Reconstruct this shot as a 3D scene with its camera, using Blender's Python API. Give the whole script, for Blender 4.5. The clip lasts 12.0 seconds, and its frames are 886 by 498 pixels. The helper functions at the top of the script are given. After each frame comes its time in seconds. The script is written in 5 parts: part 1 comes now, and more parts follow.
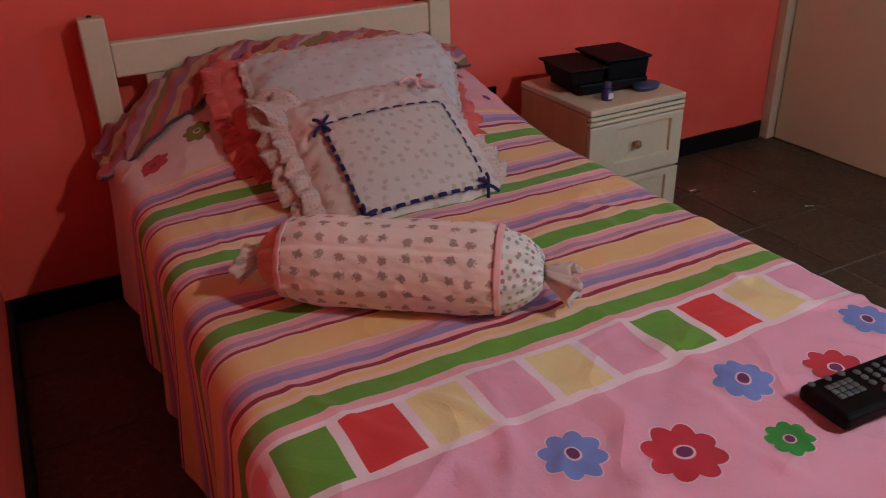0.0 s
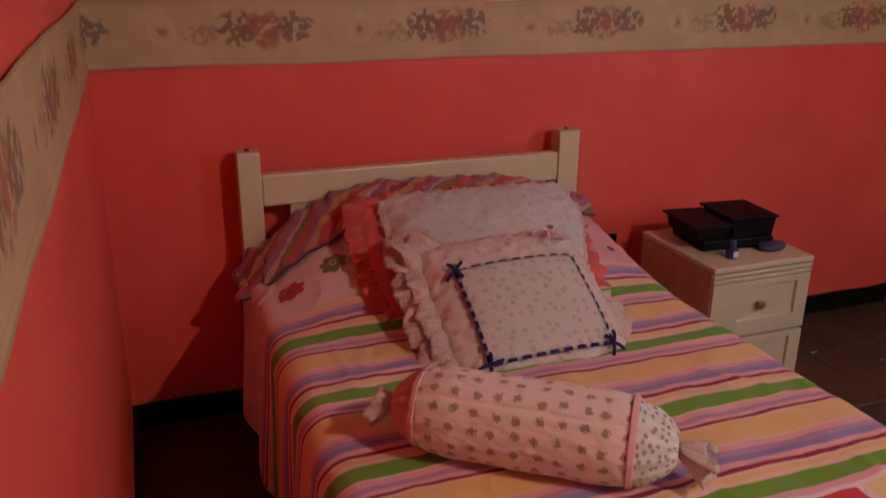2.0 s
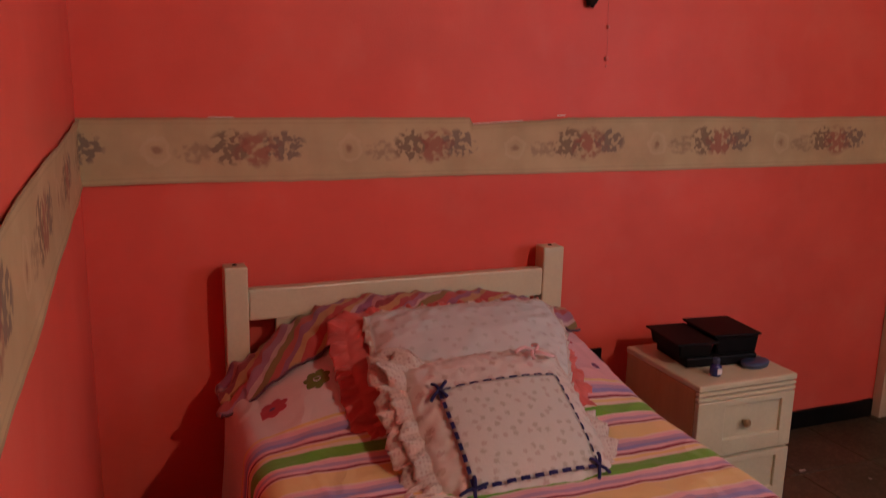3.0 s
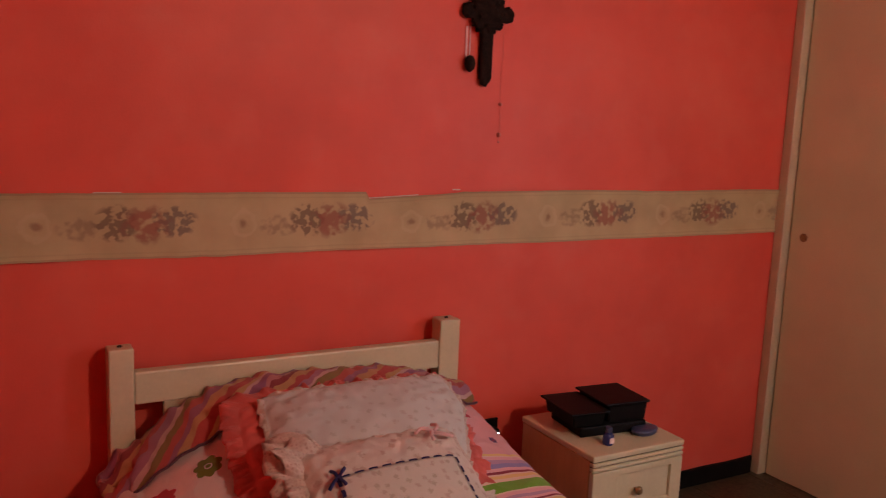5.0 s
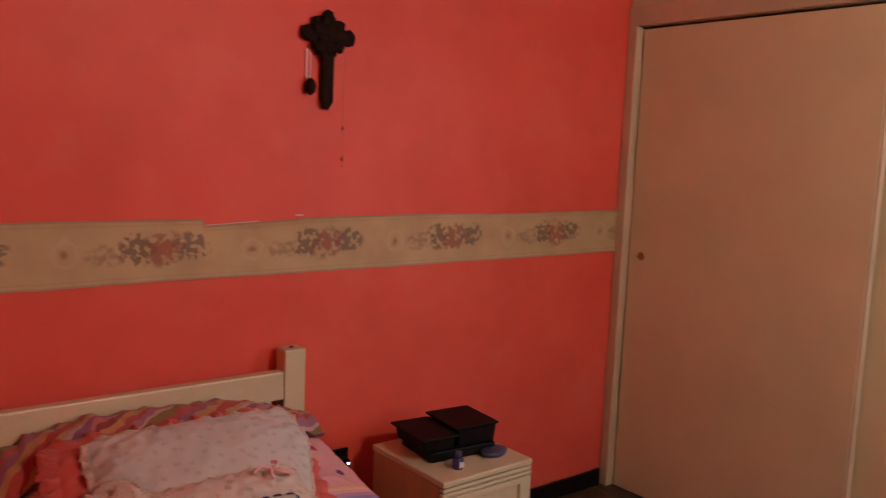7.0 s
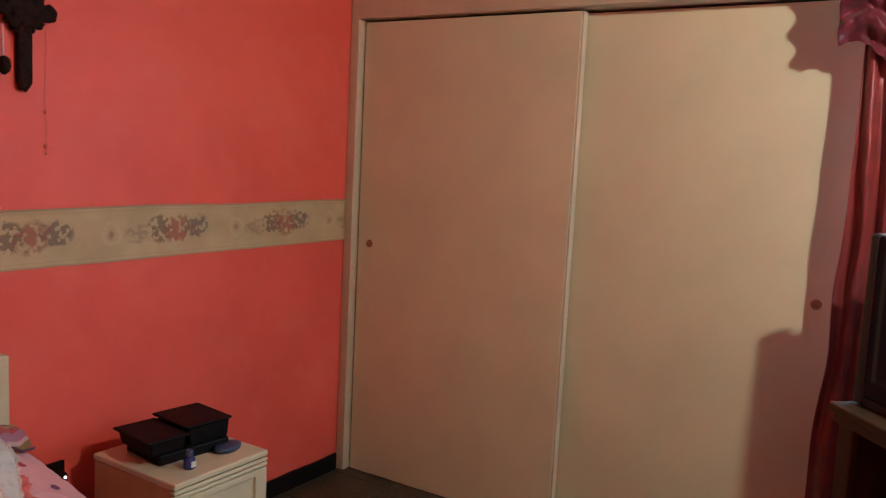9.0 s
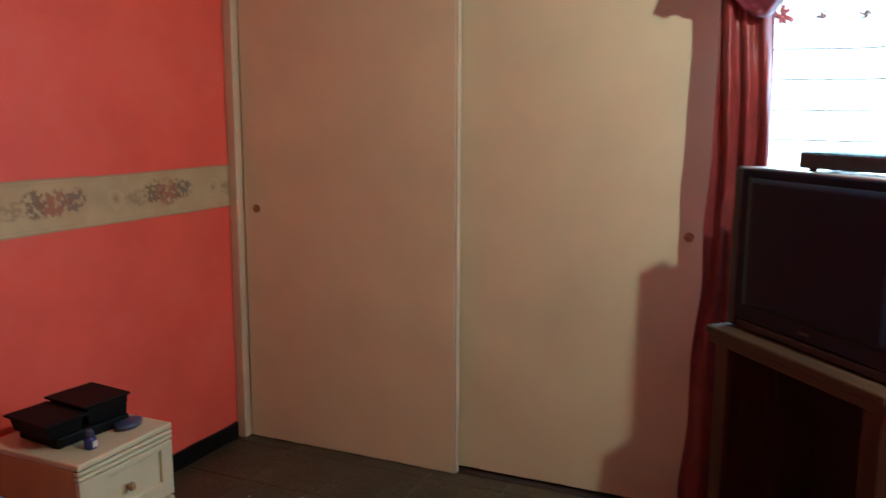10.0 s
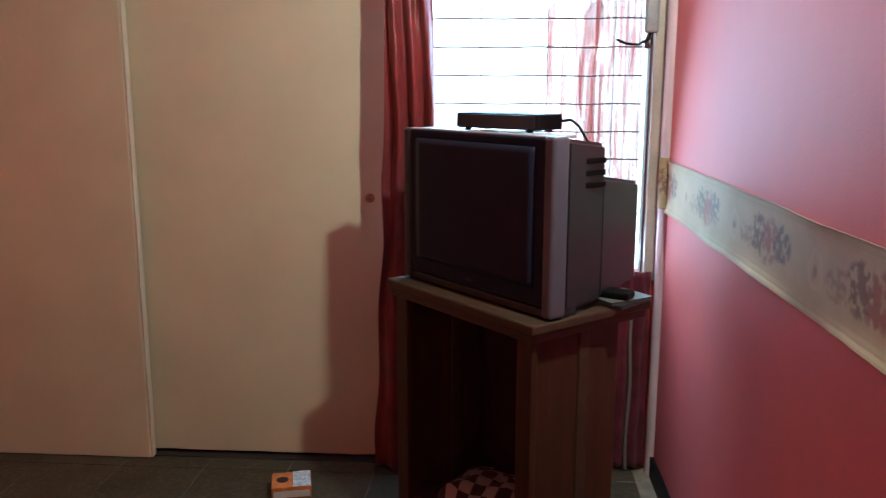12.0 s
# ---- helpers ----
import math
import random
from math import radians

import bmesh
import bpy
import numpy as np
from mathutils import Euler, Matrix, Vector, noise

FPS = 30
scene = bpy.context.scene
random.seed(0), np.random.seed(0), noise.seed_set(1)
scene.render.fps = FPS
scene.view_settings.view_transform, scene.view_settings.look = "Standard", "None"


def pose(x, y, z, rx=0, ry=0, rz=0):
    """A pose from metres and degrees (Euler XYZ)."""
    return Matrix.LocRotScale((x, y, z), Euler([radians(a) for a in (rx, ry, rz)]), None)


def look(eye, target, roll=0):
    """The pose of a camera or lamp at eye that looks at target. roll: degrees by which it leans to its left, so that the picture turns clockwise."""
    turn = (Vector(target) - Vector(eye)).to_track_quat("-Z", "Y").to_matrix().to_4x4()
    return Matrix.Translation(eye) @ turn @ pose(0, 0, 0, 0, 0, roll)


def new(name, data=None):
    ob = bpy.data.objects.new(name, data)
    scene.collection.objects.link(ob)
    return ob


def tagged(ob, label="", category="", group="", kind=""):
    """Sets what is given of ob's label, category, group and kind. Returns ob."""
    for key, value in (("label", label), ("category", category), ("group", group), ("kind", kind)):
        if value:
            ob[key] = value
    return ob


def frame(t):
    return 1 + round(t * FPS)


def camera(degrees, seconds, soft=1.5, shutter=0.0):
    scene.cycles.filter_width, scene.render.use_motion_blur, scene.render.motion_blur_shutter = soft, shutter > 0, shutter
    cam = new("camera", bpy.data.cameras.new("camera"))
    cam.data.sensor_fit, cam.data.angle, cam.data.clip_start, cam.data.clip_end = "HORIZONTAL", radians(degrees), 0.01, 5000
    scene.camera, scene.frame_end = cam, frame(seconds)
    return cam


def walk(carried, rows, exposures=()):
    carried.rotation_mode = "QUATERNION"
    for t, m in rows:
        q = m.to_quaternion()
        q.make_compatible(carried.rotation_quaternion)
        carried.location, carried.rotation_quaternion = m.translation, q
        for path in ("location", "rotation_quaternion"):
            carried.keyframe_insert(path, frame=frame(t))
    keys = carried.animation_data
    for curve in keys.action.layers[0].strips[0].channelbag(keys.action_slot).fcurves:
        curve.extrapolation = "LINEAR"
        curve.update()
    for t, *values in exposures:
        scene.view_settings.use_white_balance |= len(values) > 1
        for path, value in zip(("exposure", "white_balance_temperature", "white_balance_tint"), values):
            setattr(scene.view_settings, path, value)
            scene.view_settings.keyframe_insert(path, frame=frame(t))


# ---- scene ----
cam = camera(57.0, 12.0, soft=1.1, shutter=0.4)
PATH = [
    (0, (0.195, -2.379, 1.281), (1.007, -0.804, 0.355), -1.7),
    (0.5, (0.181, -2.368, 1.286), (0.927, -0.764, 0.352), -1.5),
    (1, (0.152, -2.358, 1.3), (0.829, -0.691, 0.425), -0.7),
    (1.5, (0.13, -2.348, 1.326), (0.794, -0.636, 0.535), 0.4),
    (2, (0.118, -2.347, 1.367), (0.778, -0.581, 0.699), 0.4),
    (2.5, (0.118, -2.351, 1.392), (0.814, -0.554, 0.857), 1.1),
    (3, (0.119, -2.354, 1.413), (0.83, -0.535, 0.983), 1.2),
    (3.2, (0.121, -2.359, 1.424), (0.84, -0.531, 1.048), 1.3),
    (4.8, (0.119, -2.357, 1.505), (1.017, -0.597, 1.192), 2.4),
    (5, (0.106, -2.33, 1.487), (1.066, -0.601, 1.184), 2.3),
    (5.2, (0.106, -2.334, 1.484), (1.0885, -0.6185, 1.196), 2.0),
    (5.5, (0.107, -2.339, 1.478), (1.13, -0.648, 1.175), 1.4),
    (6, (0.146, -2.337, 1.502), (1.214, -0.679, 1.172), 1.8),
    (6.5, (0.174, -2.337, 1.489), (1.275, -0.688, 1.227), 2.2),
    (7, (0.177, -2.328, 1.503), (1.416, -0.776, 1.261), 2.4),
    (7.5, (0.157, -2.325, 1.503), (1.551, -0.922, 1.204), 2.1),
    (9.3, (0.171, -2.352, 1.496), (1.864, -1.317, 1.254), 2.5),
    (9.5, (0.162, -2.352, 1.495), (1.868, -1.34, 1.239), 2.0),
    (9.7, (0.14, -2.336, 1.473), (1.883, -1.388, 1.224), 1.3),
    (9.8, (0.116, -2.327, 1.451), (1.888, -1.438, 1.188), 0.8),
    (10, (0.112, -2.332, 1.478), (1.914, -1.524, 1.16), 0.2),
    (10.5, (0.101, -2.347, 1.467), (1.975, -1.734, 1.131), 0.5),
    (11, (0.099, -2.354, 1.466), (2.023, -1.925, 1.128), 0.8),
    (11.5, (0.111, -2.389, 1.452), (2.062, -2.126, 1.095), 0.8),
    (12, (0.105, -2.427, 1.451), (2.064, -2.296, 1.071), 0.1),
]
EXPOSURES = [(0, 0.17, 5250, 4), (1.0, 0.12, 5800, 12), (2.0, 0.06, 6600, 22), (3.0, 0.09, 6900, 25), (5.0, 0.19, 7600, 28),
             (7.0, 0.24, 7500, 24), (7.7, 0.30, 6900, 14), (9.3, 0.55, 5450, -9), (10.5, 0.38, 5250, -13), (12, 0.34, 5120, -9)]
walk(cam, [(t, look(eye, target, roll)) for t, eye, target, roll in PATH], EXPOSURES)

# ---- light ----
world = bpy.data.worlds.new("world")
scene.world = world
world.use_nodes = True
wn = world.node_tree.nodes
sky = wn.new("ShaderNodeTexSky")
sky.sky_type, sky.sun_disc = "NISHITA", False
sky.sun_elevation, sky.sun_rotation = radians(48), radians(200)
world.node_tree.links.new(sky.outputs[0], wn["Background"].inputs[0])
wn["Background"].inputs[1].default_value = 0.12


def lamp(name, kind, energy, colour, m, **more):
    data = bpy.data.lights.new(name, kind)
    data.energy, data.color = energy, colour
    ob = new(name, data)
    ob.matrix_world = m
    return ob


BULB = Vector((1.70, -2.98, 2.35))
bulb_light = lamp("bulb_light", "POINT", 65, (1.0, 0.88, 0.71), Matrix.Translation(BULB))
bulb_light.data.shadow_soft_size = 0.035
window_light = lamp("window_light", "AREA", 29, (0.54, 0.74, 1.0), look((3.22, -2.55, 1.40), (1.0, -1.2, 0.5)))
window_light.data.shape, window_light.data.size, window_light.data.size_y = "RECTANGLE", 0.75, 1.25


# ---- materials ----
def tree(name):
    mat = bpy.data.materials.new(name)
    mat.use_nodes = True
    nt = mat.node_tree
    return mat, nt, nt.nodes["Principled BSDF"]


def node(nt, kind, **values):
    n = nt.nodes.new("ShaderNode" + kind)
    for key, value in values.items():
        n.inputs[key].default_value = value
    return n


def link(nt, a, b):
    nt.links.new(a, b)


def math_node(nt, op, a, b=0.0, c=0.0):
    n = nt.nodes.new("ShaderNodeMath")
    n.operation = op
    for i, v in enumerate((a, b, c)):
        if isinstance(v, (int, float)):
            n.inputs[i].default_value = v
        else:
            nt.links.new(v, n.inputs[i])
    return n.outputs[0]


def mix(nt, fac, a, b):
    n = nt.nodes.new("ShaderNodeMix")
    n.data_type = "RGBA"
    for i, v in ((0, fac), (6, a), (7, b)):
        if isinstance(v, (int, float)):
            n.inputs[i].default_value = v
        elif isinstance(v, tuple):
            n.inputs[i].default_value = (*v, 1)
        else:
            nt.links.new(v, n.inputs[i])
    return n.outputs[2]


def ramp(nt, fac, stops, constant=False):
    n = nt.nodes.new("ShaderNodeValToRGB")
    n.color_ramp.interpolation = "CONSTANT" if constant else "LINEAR"
    els = n.color_ramp.elements
    while len(els) < len(stops):
        els.new(0.5)
    for e, (p, c) in zip(els, stops):
        e.position = p
        e.color = (*c, 1) if isinstance(c, tuple) else (c, c, c, 1)
    nt.links.new(fac, n.inputs[0])
    return n.outputs[0]


def noise_tex(nt, scale, detail=3.0, vector=None, rough=0.55):
    n = node(nt, "TexNoise", Scale=scale, Detail=detail, Roughness=rough)
    if vector is None:
        vector = nt.nodes.new("ShaderNodeTexCoord").outputs["Object"]
    link(nt, vector, n.inputs["Vector"])
    return n.outputs["Fac"]


def bumped(nt, bsdf, height, strength=0.3, distance=0.002):
    n = node(nt, "Bump", Strength=strength, Distance=distance)
    link(nt, height, n.inputs["Height"])
    link(nt, n.outputs[0], bsdf.inputs["Normal"])


def plain(name, colour, rough=0.6, vary=0.12, scale=8.0, fine=120.0, bump=0.15, depth=0.001, metal=0.0, sheen=0.0, spec=0.5):
    """A surface with large stains and fine grain over one colour."""
    mat, nt, b = tree(name)
    big, small = noise_tex(nt, scale), noise_tex(nt, fine, 2.0)
    both = math_node(nt, "ADD", math_node(nt, "MULTIPLY", big, 0.7), math_node(nt, "MULTIPLY", small, 0.3))
    dark = tuple(c * (1 - vary * 1.6) for c in colour)
    light = tuple(min(1, c * (1 + vary)) for c in colour)
    link(nt, ramp(nt, both, ((0.3, dark), (0.7, light))), b.inputs["Base Color"])
    b.inputs["Roughness"].default_value, b.inputs["Metallic"].default_value = rough, metal
    b.inputs["Sheen Weight"].default_value = sheen
    b.inputs["Specular IOR Level"].default_value = spec
    bumped(nt, b, both, bump, depth)
    return mat


def wood(name, colour, rough=0.45, axis=(1.0, 1.0, 0.12), scale=18.0, vary=0.35):
    mat, nt, b = tree(name)
    coord = nt.nodes.new("ShaderNodeTexCoord")
    mp = nt.nodes.new("ShaderNodeMapping")
    mp.inputs["Scale"].default_value = axis
    link(nt, coord.outputs["Object"], mp.inputs["Vector"])
    grain = noise_tex(nt, scale, 5.0, mp.outputs[0])
    streak = noise_tex(nt, scale * 5, 3.0, mp.outputs[0])
    both = math_node(nt, "ADD", math_node(nt, "MULTIPLY", grain, 0.65), math_node(nt, "MULTIPLY", streak, 0.35))
    link(nt, ramp(nt, both, ((0.3, tuple(c * (1 - vary) for c in colour)), (0.7, tuple(min(1, c * (1 + vary)) for c in colour)))), b.inputs["Base Color"])
    b.inputs["Roughness"].default_value = rough
    b.inputs["Specular IOR Level"].default_value = 0.3
    bumped(nt, b, both, 0.2, 0.001)
    return mat


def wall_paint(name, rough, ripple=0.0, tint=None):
    """Coral emulsion: cloudy roller marks, pale scuffs, orange-peel relief. tint: cool daylight painted over the base.
    """
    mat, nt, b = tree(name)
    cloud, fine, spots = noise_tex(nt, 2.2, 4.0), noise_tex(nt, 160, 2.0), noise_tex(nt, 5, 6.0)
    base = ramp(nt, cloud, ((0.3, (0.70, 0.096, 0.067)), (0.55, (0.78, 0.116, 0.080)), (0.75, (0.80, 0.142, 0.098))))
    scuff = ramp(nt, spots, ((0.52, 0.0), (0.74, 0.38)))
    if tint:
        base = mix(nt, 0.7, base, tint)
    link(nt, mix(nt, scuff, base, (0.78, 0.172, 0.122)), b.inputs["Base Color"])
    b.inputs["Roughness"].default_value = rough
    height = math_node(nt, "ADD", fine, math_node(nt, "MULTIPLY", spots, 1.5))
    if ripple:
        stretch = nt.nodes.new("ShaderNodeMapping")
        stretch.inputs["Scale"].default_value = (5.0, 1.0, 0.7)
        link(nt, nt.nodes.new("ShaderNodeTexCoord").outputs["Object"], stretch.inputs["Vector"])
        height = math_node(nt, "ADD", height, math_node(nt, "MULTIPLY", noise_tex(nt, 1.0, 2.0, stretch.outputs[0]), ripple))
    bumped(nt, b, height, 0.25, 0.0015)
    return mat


def border_paper():
    """Wallpaper border: buff ground, rose sprays every 0.54 m, thin lines near both edges, rims darkened for the shadow
    of lifted paper. UV is metres along, 0 to 1 up.
    """
    mat, nt, b = tree("border_paper")
    uv = nt.nodes.new("ShaderNodeUVMap")
    sep = nt.nodes.new("ShaderNodeSeparateXYZ")
    link(nt, uv.outputs[0], sep.inputs[0])
    s, h = sep.outputs[0], sep.outputs[1]
    cell = math_node(nt, "SUBTRACT", math_node(nt, "FRACT", math_node(nt, "DIVIDE", math_node(nt, "SUBTRACT", s, 0.197), 0.54)), 0.5)
    up = math_node(nt, "MULTIPLY", math_node(nt, "SUBTRACT", h, 0.52), 1.0)

    def blob(cx, cy, wx, wy):
        dx = math_node(nt, "DIVIDE", math_node(nt, "SUBTRACT", cell, cx), wx)
        dy = math_node(nt, "DIVIDE", math_node(nt, "SUBTRACT", up, cy), wy)
        d = math_node(nt, "ADD", math_node(nt, "MULTIPLY", dx, dx), math_node(nt, "MULTIPLY", dy, dy))
        return math_node(nt, "SUBTRACT", 1.0, d)

    place = nt.nodes.new("ShaderNodeCombineXYZ")
    link(nt, s, place.inputs[0])
    link(nt, math_node(nt, "MULTIPLY", h, 0.18), place.inputs[1])
    petals = noise_tex(nt, 36, 1.6, place.outputs[0], 0.5)
    leaf = noise_tex(nt, 48, 1.6, place.outputs[0], 0.5)
    paper = noise_tex(nt, 6, 4.0, place.outputs[0])
    ground = ramp(nt, paper, ((0.3, (0.42, 0.305, 0.155)), (0.7, (0.53, 0.40, 0.215))))

    def spray(mask, tex, low, high):
        m = math_node(nt, "MULTIPLY", math_node(nt, "MAXIMUM", mask, 0.0), 1.0)
        t = math_node(nt, "ADD", tex, math_node(nt, "MULTIPLY", m, 0.14))
        edge = ramp(nt, t, ((low, 0.0), (high, 1.0)))
        gate = ramp(nt, mask, ((0.0, 0.0), (0.45, 1.0)))
        return math_node(nt, "MULTIPLY", edge, gate)

    rose = spray(blob(0.0, 0.0, 0.15, 0.34), petals, 0.50, 0.63)
    heart = spray(blob(-0.01, -0.02, 0.09, 0.26), petals, 0.48, 0.62)
    leaf_l = spray(blob(-0.14, 0.02, 0.12, 0.31), leaf, 0.53, 0.62)
    leaf_r = spray(blob(0.14, 0.04, 0.13, 0.27), leaf, 0.53, 0.62)
    stem = spray(blob(-0.30, -0.06, 0.13, 0.2), leaf, 0.50, 0.70)
    between = math_node(nt, "SUBTRACT", math_node(nt, "FRACT", math_node(nt, "DIVIDE", math_node(nt, "ADD", s, 0.073), 0.54)), 0.5)
    bx = math_node(nt, "DIVIDE", between, 0.075)
    by = math_node(nt, "DIVIDE", math_node(nt, "ADD", up, 0.02), 0.23)
    far = math_node(nt, "SQRT", math_node(nt, "ADD", math_node(nt, "MULTIPLY", bx, bx), math_node(nt, "MULTIPLY", by, by)))
    far = math_node(nt, "ADD", far, math_node(nt, "MULTIPLY", math_node(nt, "SUBTRACT", petals, 0.5), 0.7))
    c = mix(nt, math_node(nt, "MULTIPLY", leaf_l, 0.72), ground, (0.11, 0.062, 0.036))
    c = mix(nt, math_node(nt, "MULTIPLY", leaf_r, 0.72), c, (0.11, 0.080, 0.070))
    c = mix(nt, math_node(nt, "MULTIPLY", rose, 0.6), c, (0.24, 0.085, 0.055))
    c = mix(nt, math_node(nt, "MULTIPLY", heart, 0.55), c, (0.33, 0.085, 0.048))
    c = mix(nt, math_node(nt, "MULTIPLY", stem, 0.5), c, (0.20, 0.12, 0.07))
    c = mix(nt, ramp(nt, far, ((0.55, 0.0), (0.75, 0.28), (0.9, 0.28), (1.05, 0.0))), c, (0.60, 0.46, 0.28))
    c = mix(nt, ramp(nt, far, ((0.12, 0.6), (0.38, 0.0))), c, (0.20, 0.08, 0.04))
    edge = math_node(nt, "ABSOLUTE", math_node(nt, "SUBTRACT", h, 0.5))
    line = math_node(nt, "MULTIPLY", math_node(nt, "GREATER_THAN", edge, 0.40), math_node(nt, "LESS_THAN", edge, 0.425))
    c = mix(nt, math_node(nt, "MULTIPLY", line, 0.14), c, (0.22, 0.16, 0.09))
    # dark outer rim: the lifted edge's shadow, painted in
    rim = math_node(nt, "GREATER_THAN", edge, 0.47)
    c = mix(nt, math_node(nt, "MULTIPLY", math_node(nt, "MULTIPLY", rim, paper), 0.6), c, (0.20, 0.10, 0.06))
    link(nt, c, b.inputs["Base Color"])
    b.inputs["Roughness"].default_value = 0.7
    bumped(nt, b, paper, 0.2, 0.002)
    return mat


def cloth_relief(nt, b, wrinkle=14, strength=0.35, depth=0.004):
    weave, fold = noise_tex(nt, 420, 1.0), noise_tex(nt, wrinkle, 4.0)
    bumped(nt, b, math_node(nt, "ADD", fold, math_node(nt, "MULTIPLY", weave, 0.08)), strength, depth)
    b.inputs["Roughness"].default_value = 0.85
    b.inputs["Sheen Weight"].default_value = 0.15
    b.inputs["Specular IOR Level"].default_value = 0.2


WHITE, PINK, ROSE = (0.88, 0.79, 0.84), (0.80, 0.43, 0.58), (0.80, 0.45, 0.49)
YELLOW, GREEN, RED = (0.80, 0.57, 0.24), (0.14, 0.38, 0.034), (0.66, 0.045, 0.05)
STRAW, CREAMP = (0.82, 0.74, 0.36), (0.82, 0.62, 0.50)
LILAC, MAROON, BLUE = (0.50, 0.31, 0.47), (0.28, 0.02, 0.05), (0.30, 0.26, 0.52)


def bedspread_print():
    """Printed cotton: stripes, then a row of framed blocks, then a pink field. UV is metres across and metres towards the foot."""
    mat, nt, b = tree("bedspread_print")
    uv = nt.nodes.new("ShaderNodeUVMap")
    sep = nt.nodes.new("ShaderNodeSeparateXYZ")
    link(nt, uv.outputs[0], sep.inputs[0])
    wob = math_node(nt, "MULTIPLY", math_node(nt, "SUBTRACT", noise_tex(nt, 5, 2.0, uv.outputs[0]), 0.5), 0.012)
    u, v = sep.outputs[0], math_node(nt, "ADD", sep.outputs[1], wob)
    phase = math_node(nt, "FRACT", math_node(nt, "DIVIDE", math_node(nt, "SUBTRACT", v, 0.067), 0.272))
    stripes = ramp(nt, phase, ((0.0, GREEN), (0.15, CREAMP), (0.17, ROSE), (0.23, LILAC), (0.28, ROSE), (0.32, MAROON), (0.35, CREAMP), (0.37, YELLOW), (0.59, CREAMP), (0.61, ROSE), (0.67, LILAC), (0.73, BLUE), (0.79, ROSE), (0.84, MAROON), (0.88, CREAMP), (0.905, YELLOW), (0.95, CREAMP)), True)
    n = math_node(nt, "FLOOR", math_node(nt, "DIVIDE", math_node(nt, "SUBTRACT", u, BLOCK0), 0.1045))
    blocks = ramp(nt, math_node(nt, "DIVIDE", math_node(nt, "ADD", n, 2.5), 16.0), tuple((i / 16, c) for i, c in enumerate((STRAW, PINK, GREEN, RED, STRAW, PINK, STRAW, PINK, GREEN, RED, STRAW, PINK, GREEN, RED, STRAW, PINK))), True)
    fu = math_node(nt, "FRACT", math_node(nt, "DIVIDE", math_node(nt, "SUBTRACT", u, BLOCK0), 0.1045))
    gap = math_node(nt, "LESS_THAN", fu, 0.17)
    row = mix(nt, gap, blocks, WHITE)
    frame_l = math_node(nt, "ADD", math_node(nt, "LESS_THAN", v, ROW0 + 0.011), math_node(nt, "GREATER_THAN", v, ROW1 - 0.016))
    row = mix(nt, math_node(nt, "MINIMUM", frame_l, 1.0), row, WHITE)
    rim = math_node(nt, "LESS_THAN", v, ROW0 + 0.0)
    in_row = math_node(nt, "GREATER_THAN", v, ROW0 - 0.017)
    c = mix(nt, in_row, stripes, mix(nt, rim, row, ROSE))
    swirl = noise_tex(nt, 7, 2.0, uv.outputs[0])
    vein = math_node(nt, "LESS_THAN", math_node(nt, "ABSOLUTE", math_node(nt, "SUBTRACT", swirl, 0.5)), 0.006)
    field = mix(nt, math_node(nt, "MULTIPLY", vein, 0.2), PINK, (0.7, 0.45, 0.46))
    c = mix(nt, math_node(nt, "GREATER_THAN", v, ROW1), c, field)
    top = math_node(nt, "LESS_THAN", v, 0.49)
    c = mix(nt, top, c, mix(nt, math_node(nt, "GREATER_THAN", u, 1.12), (0.76, 0.62, 0.60), (0.76, 0.39, 0.41)))
    fade = noise_tex(nt, 9, 5.0)
    c = mix(nt, math_node(nt, "MULTIPLY", fade, 0.08), c, (0.6, 0.42, 0.38))
    link(nt, c, b.inputs["Base Color"])
    weave, fold, slow = noise_tex(nt, 420, 1.0), noise_tex(nt, 16, 4.0), noise_tex(nt, 3.2, 1.5, uv.outputs[0])
    ridge = math_node(nt, "SUBTRACT", 1.0, math_node(nt, "MULTIPLY", math_node(nt, "ABSOLUTE", math_node(nt, "SUBTRACT", slow, 0.5)), 22.0))
    ridge = math_node(nt, "MULTIPLY", math_node(nt, "MAXIMUM", ridge, 0.0), 0.65)
    cloth_relief(nt, b, 16, 0.5, 0.006)
    bumped(nt, b, math_node(nt, "ADD", math_node(nt, "ADD", fold, ridge), math_node(nt, "MULTIPLY", weave, 0.08)), 0.7, 0.008)
    return mat


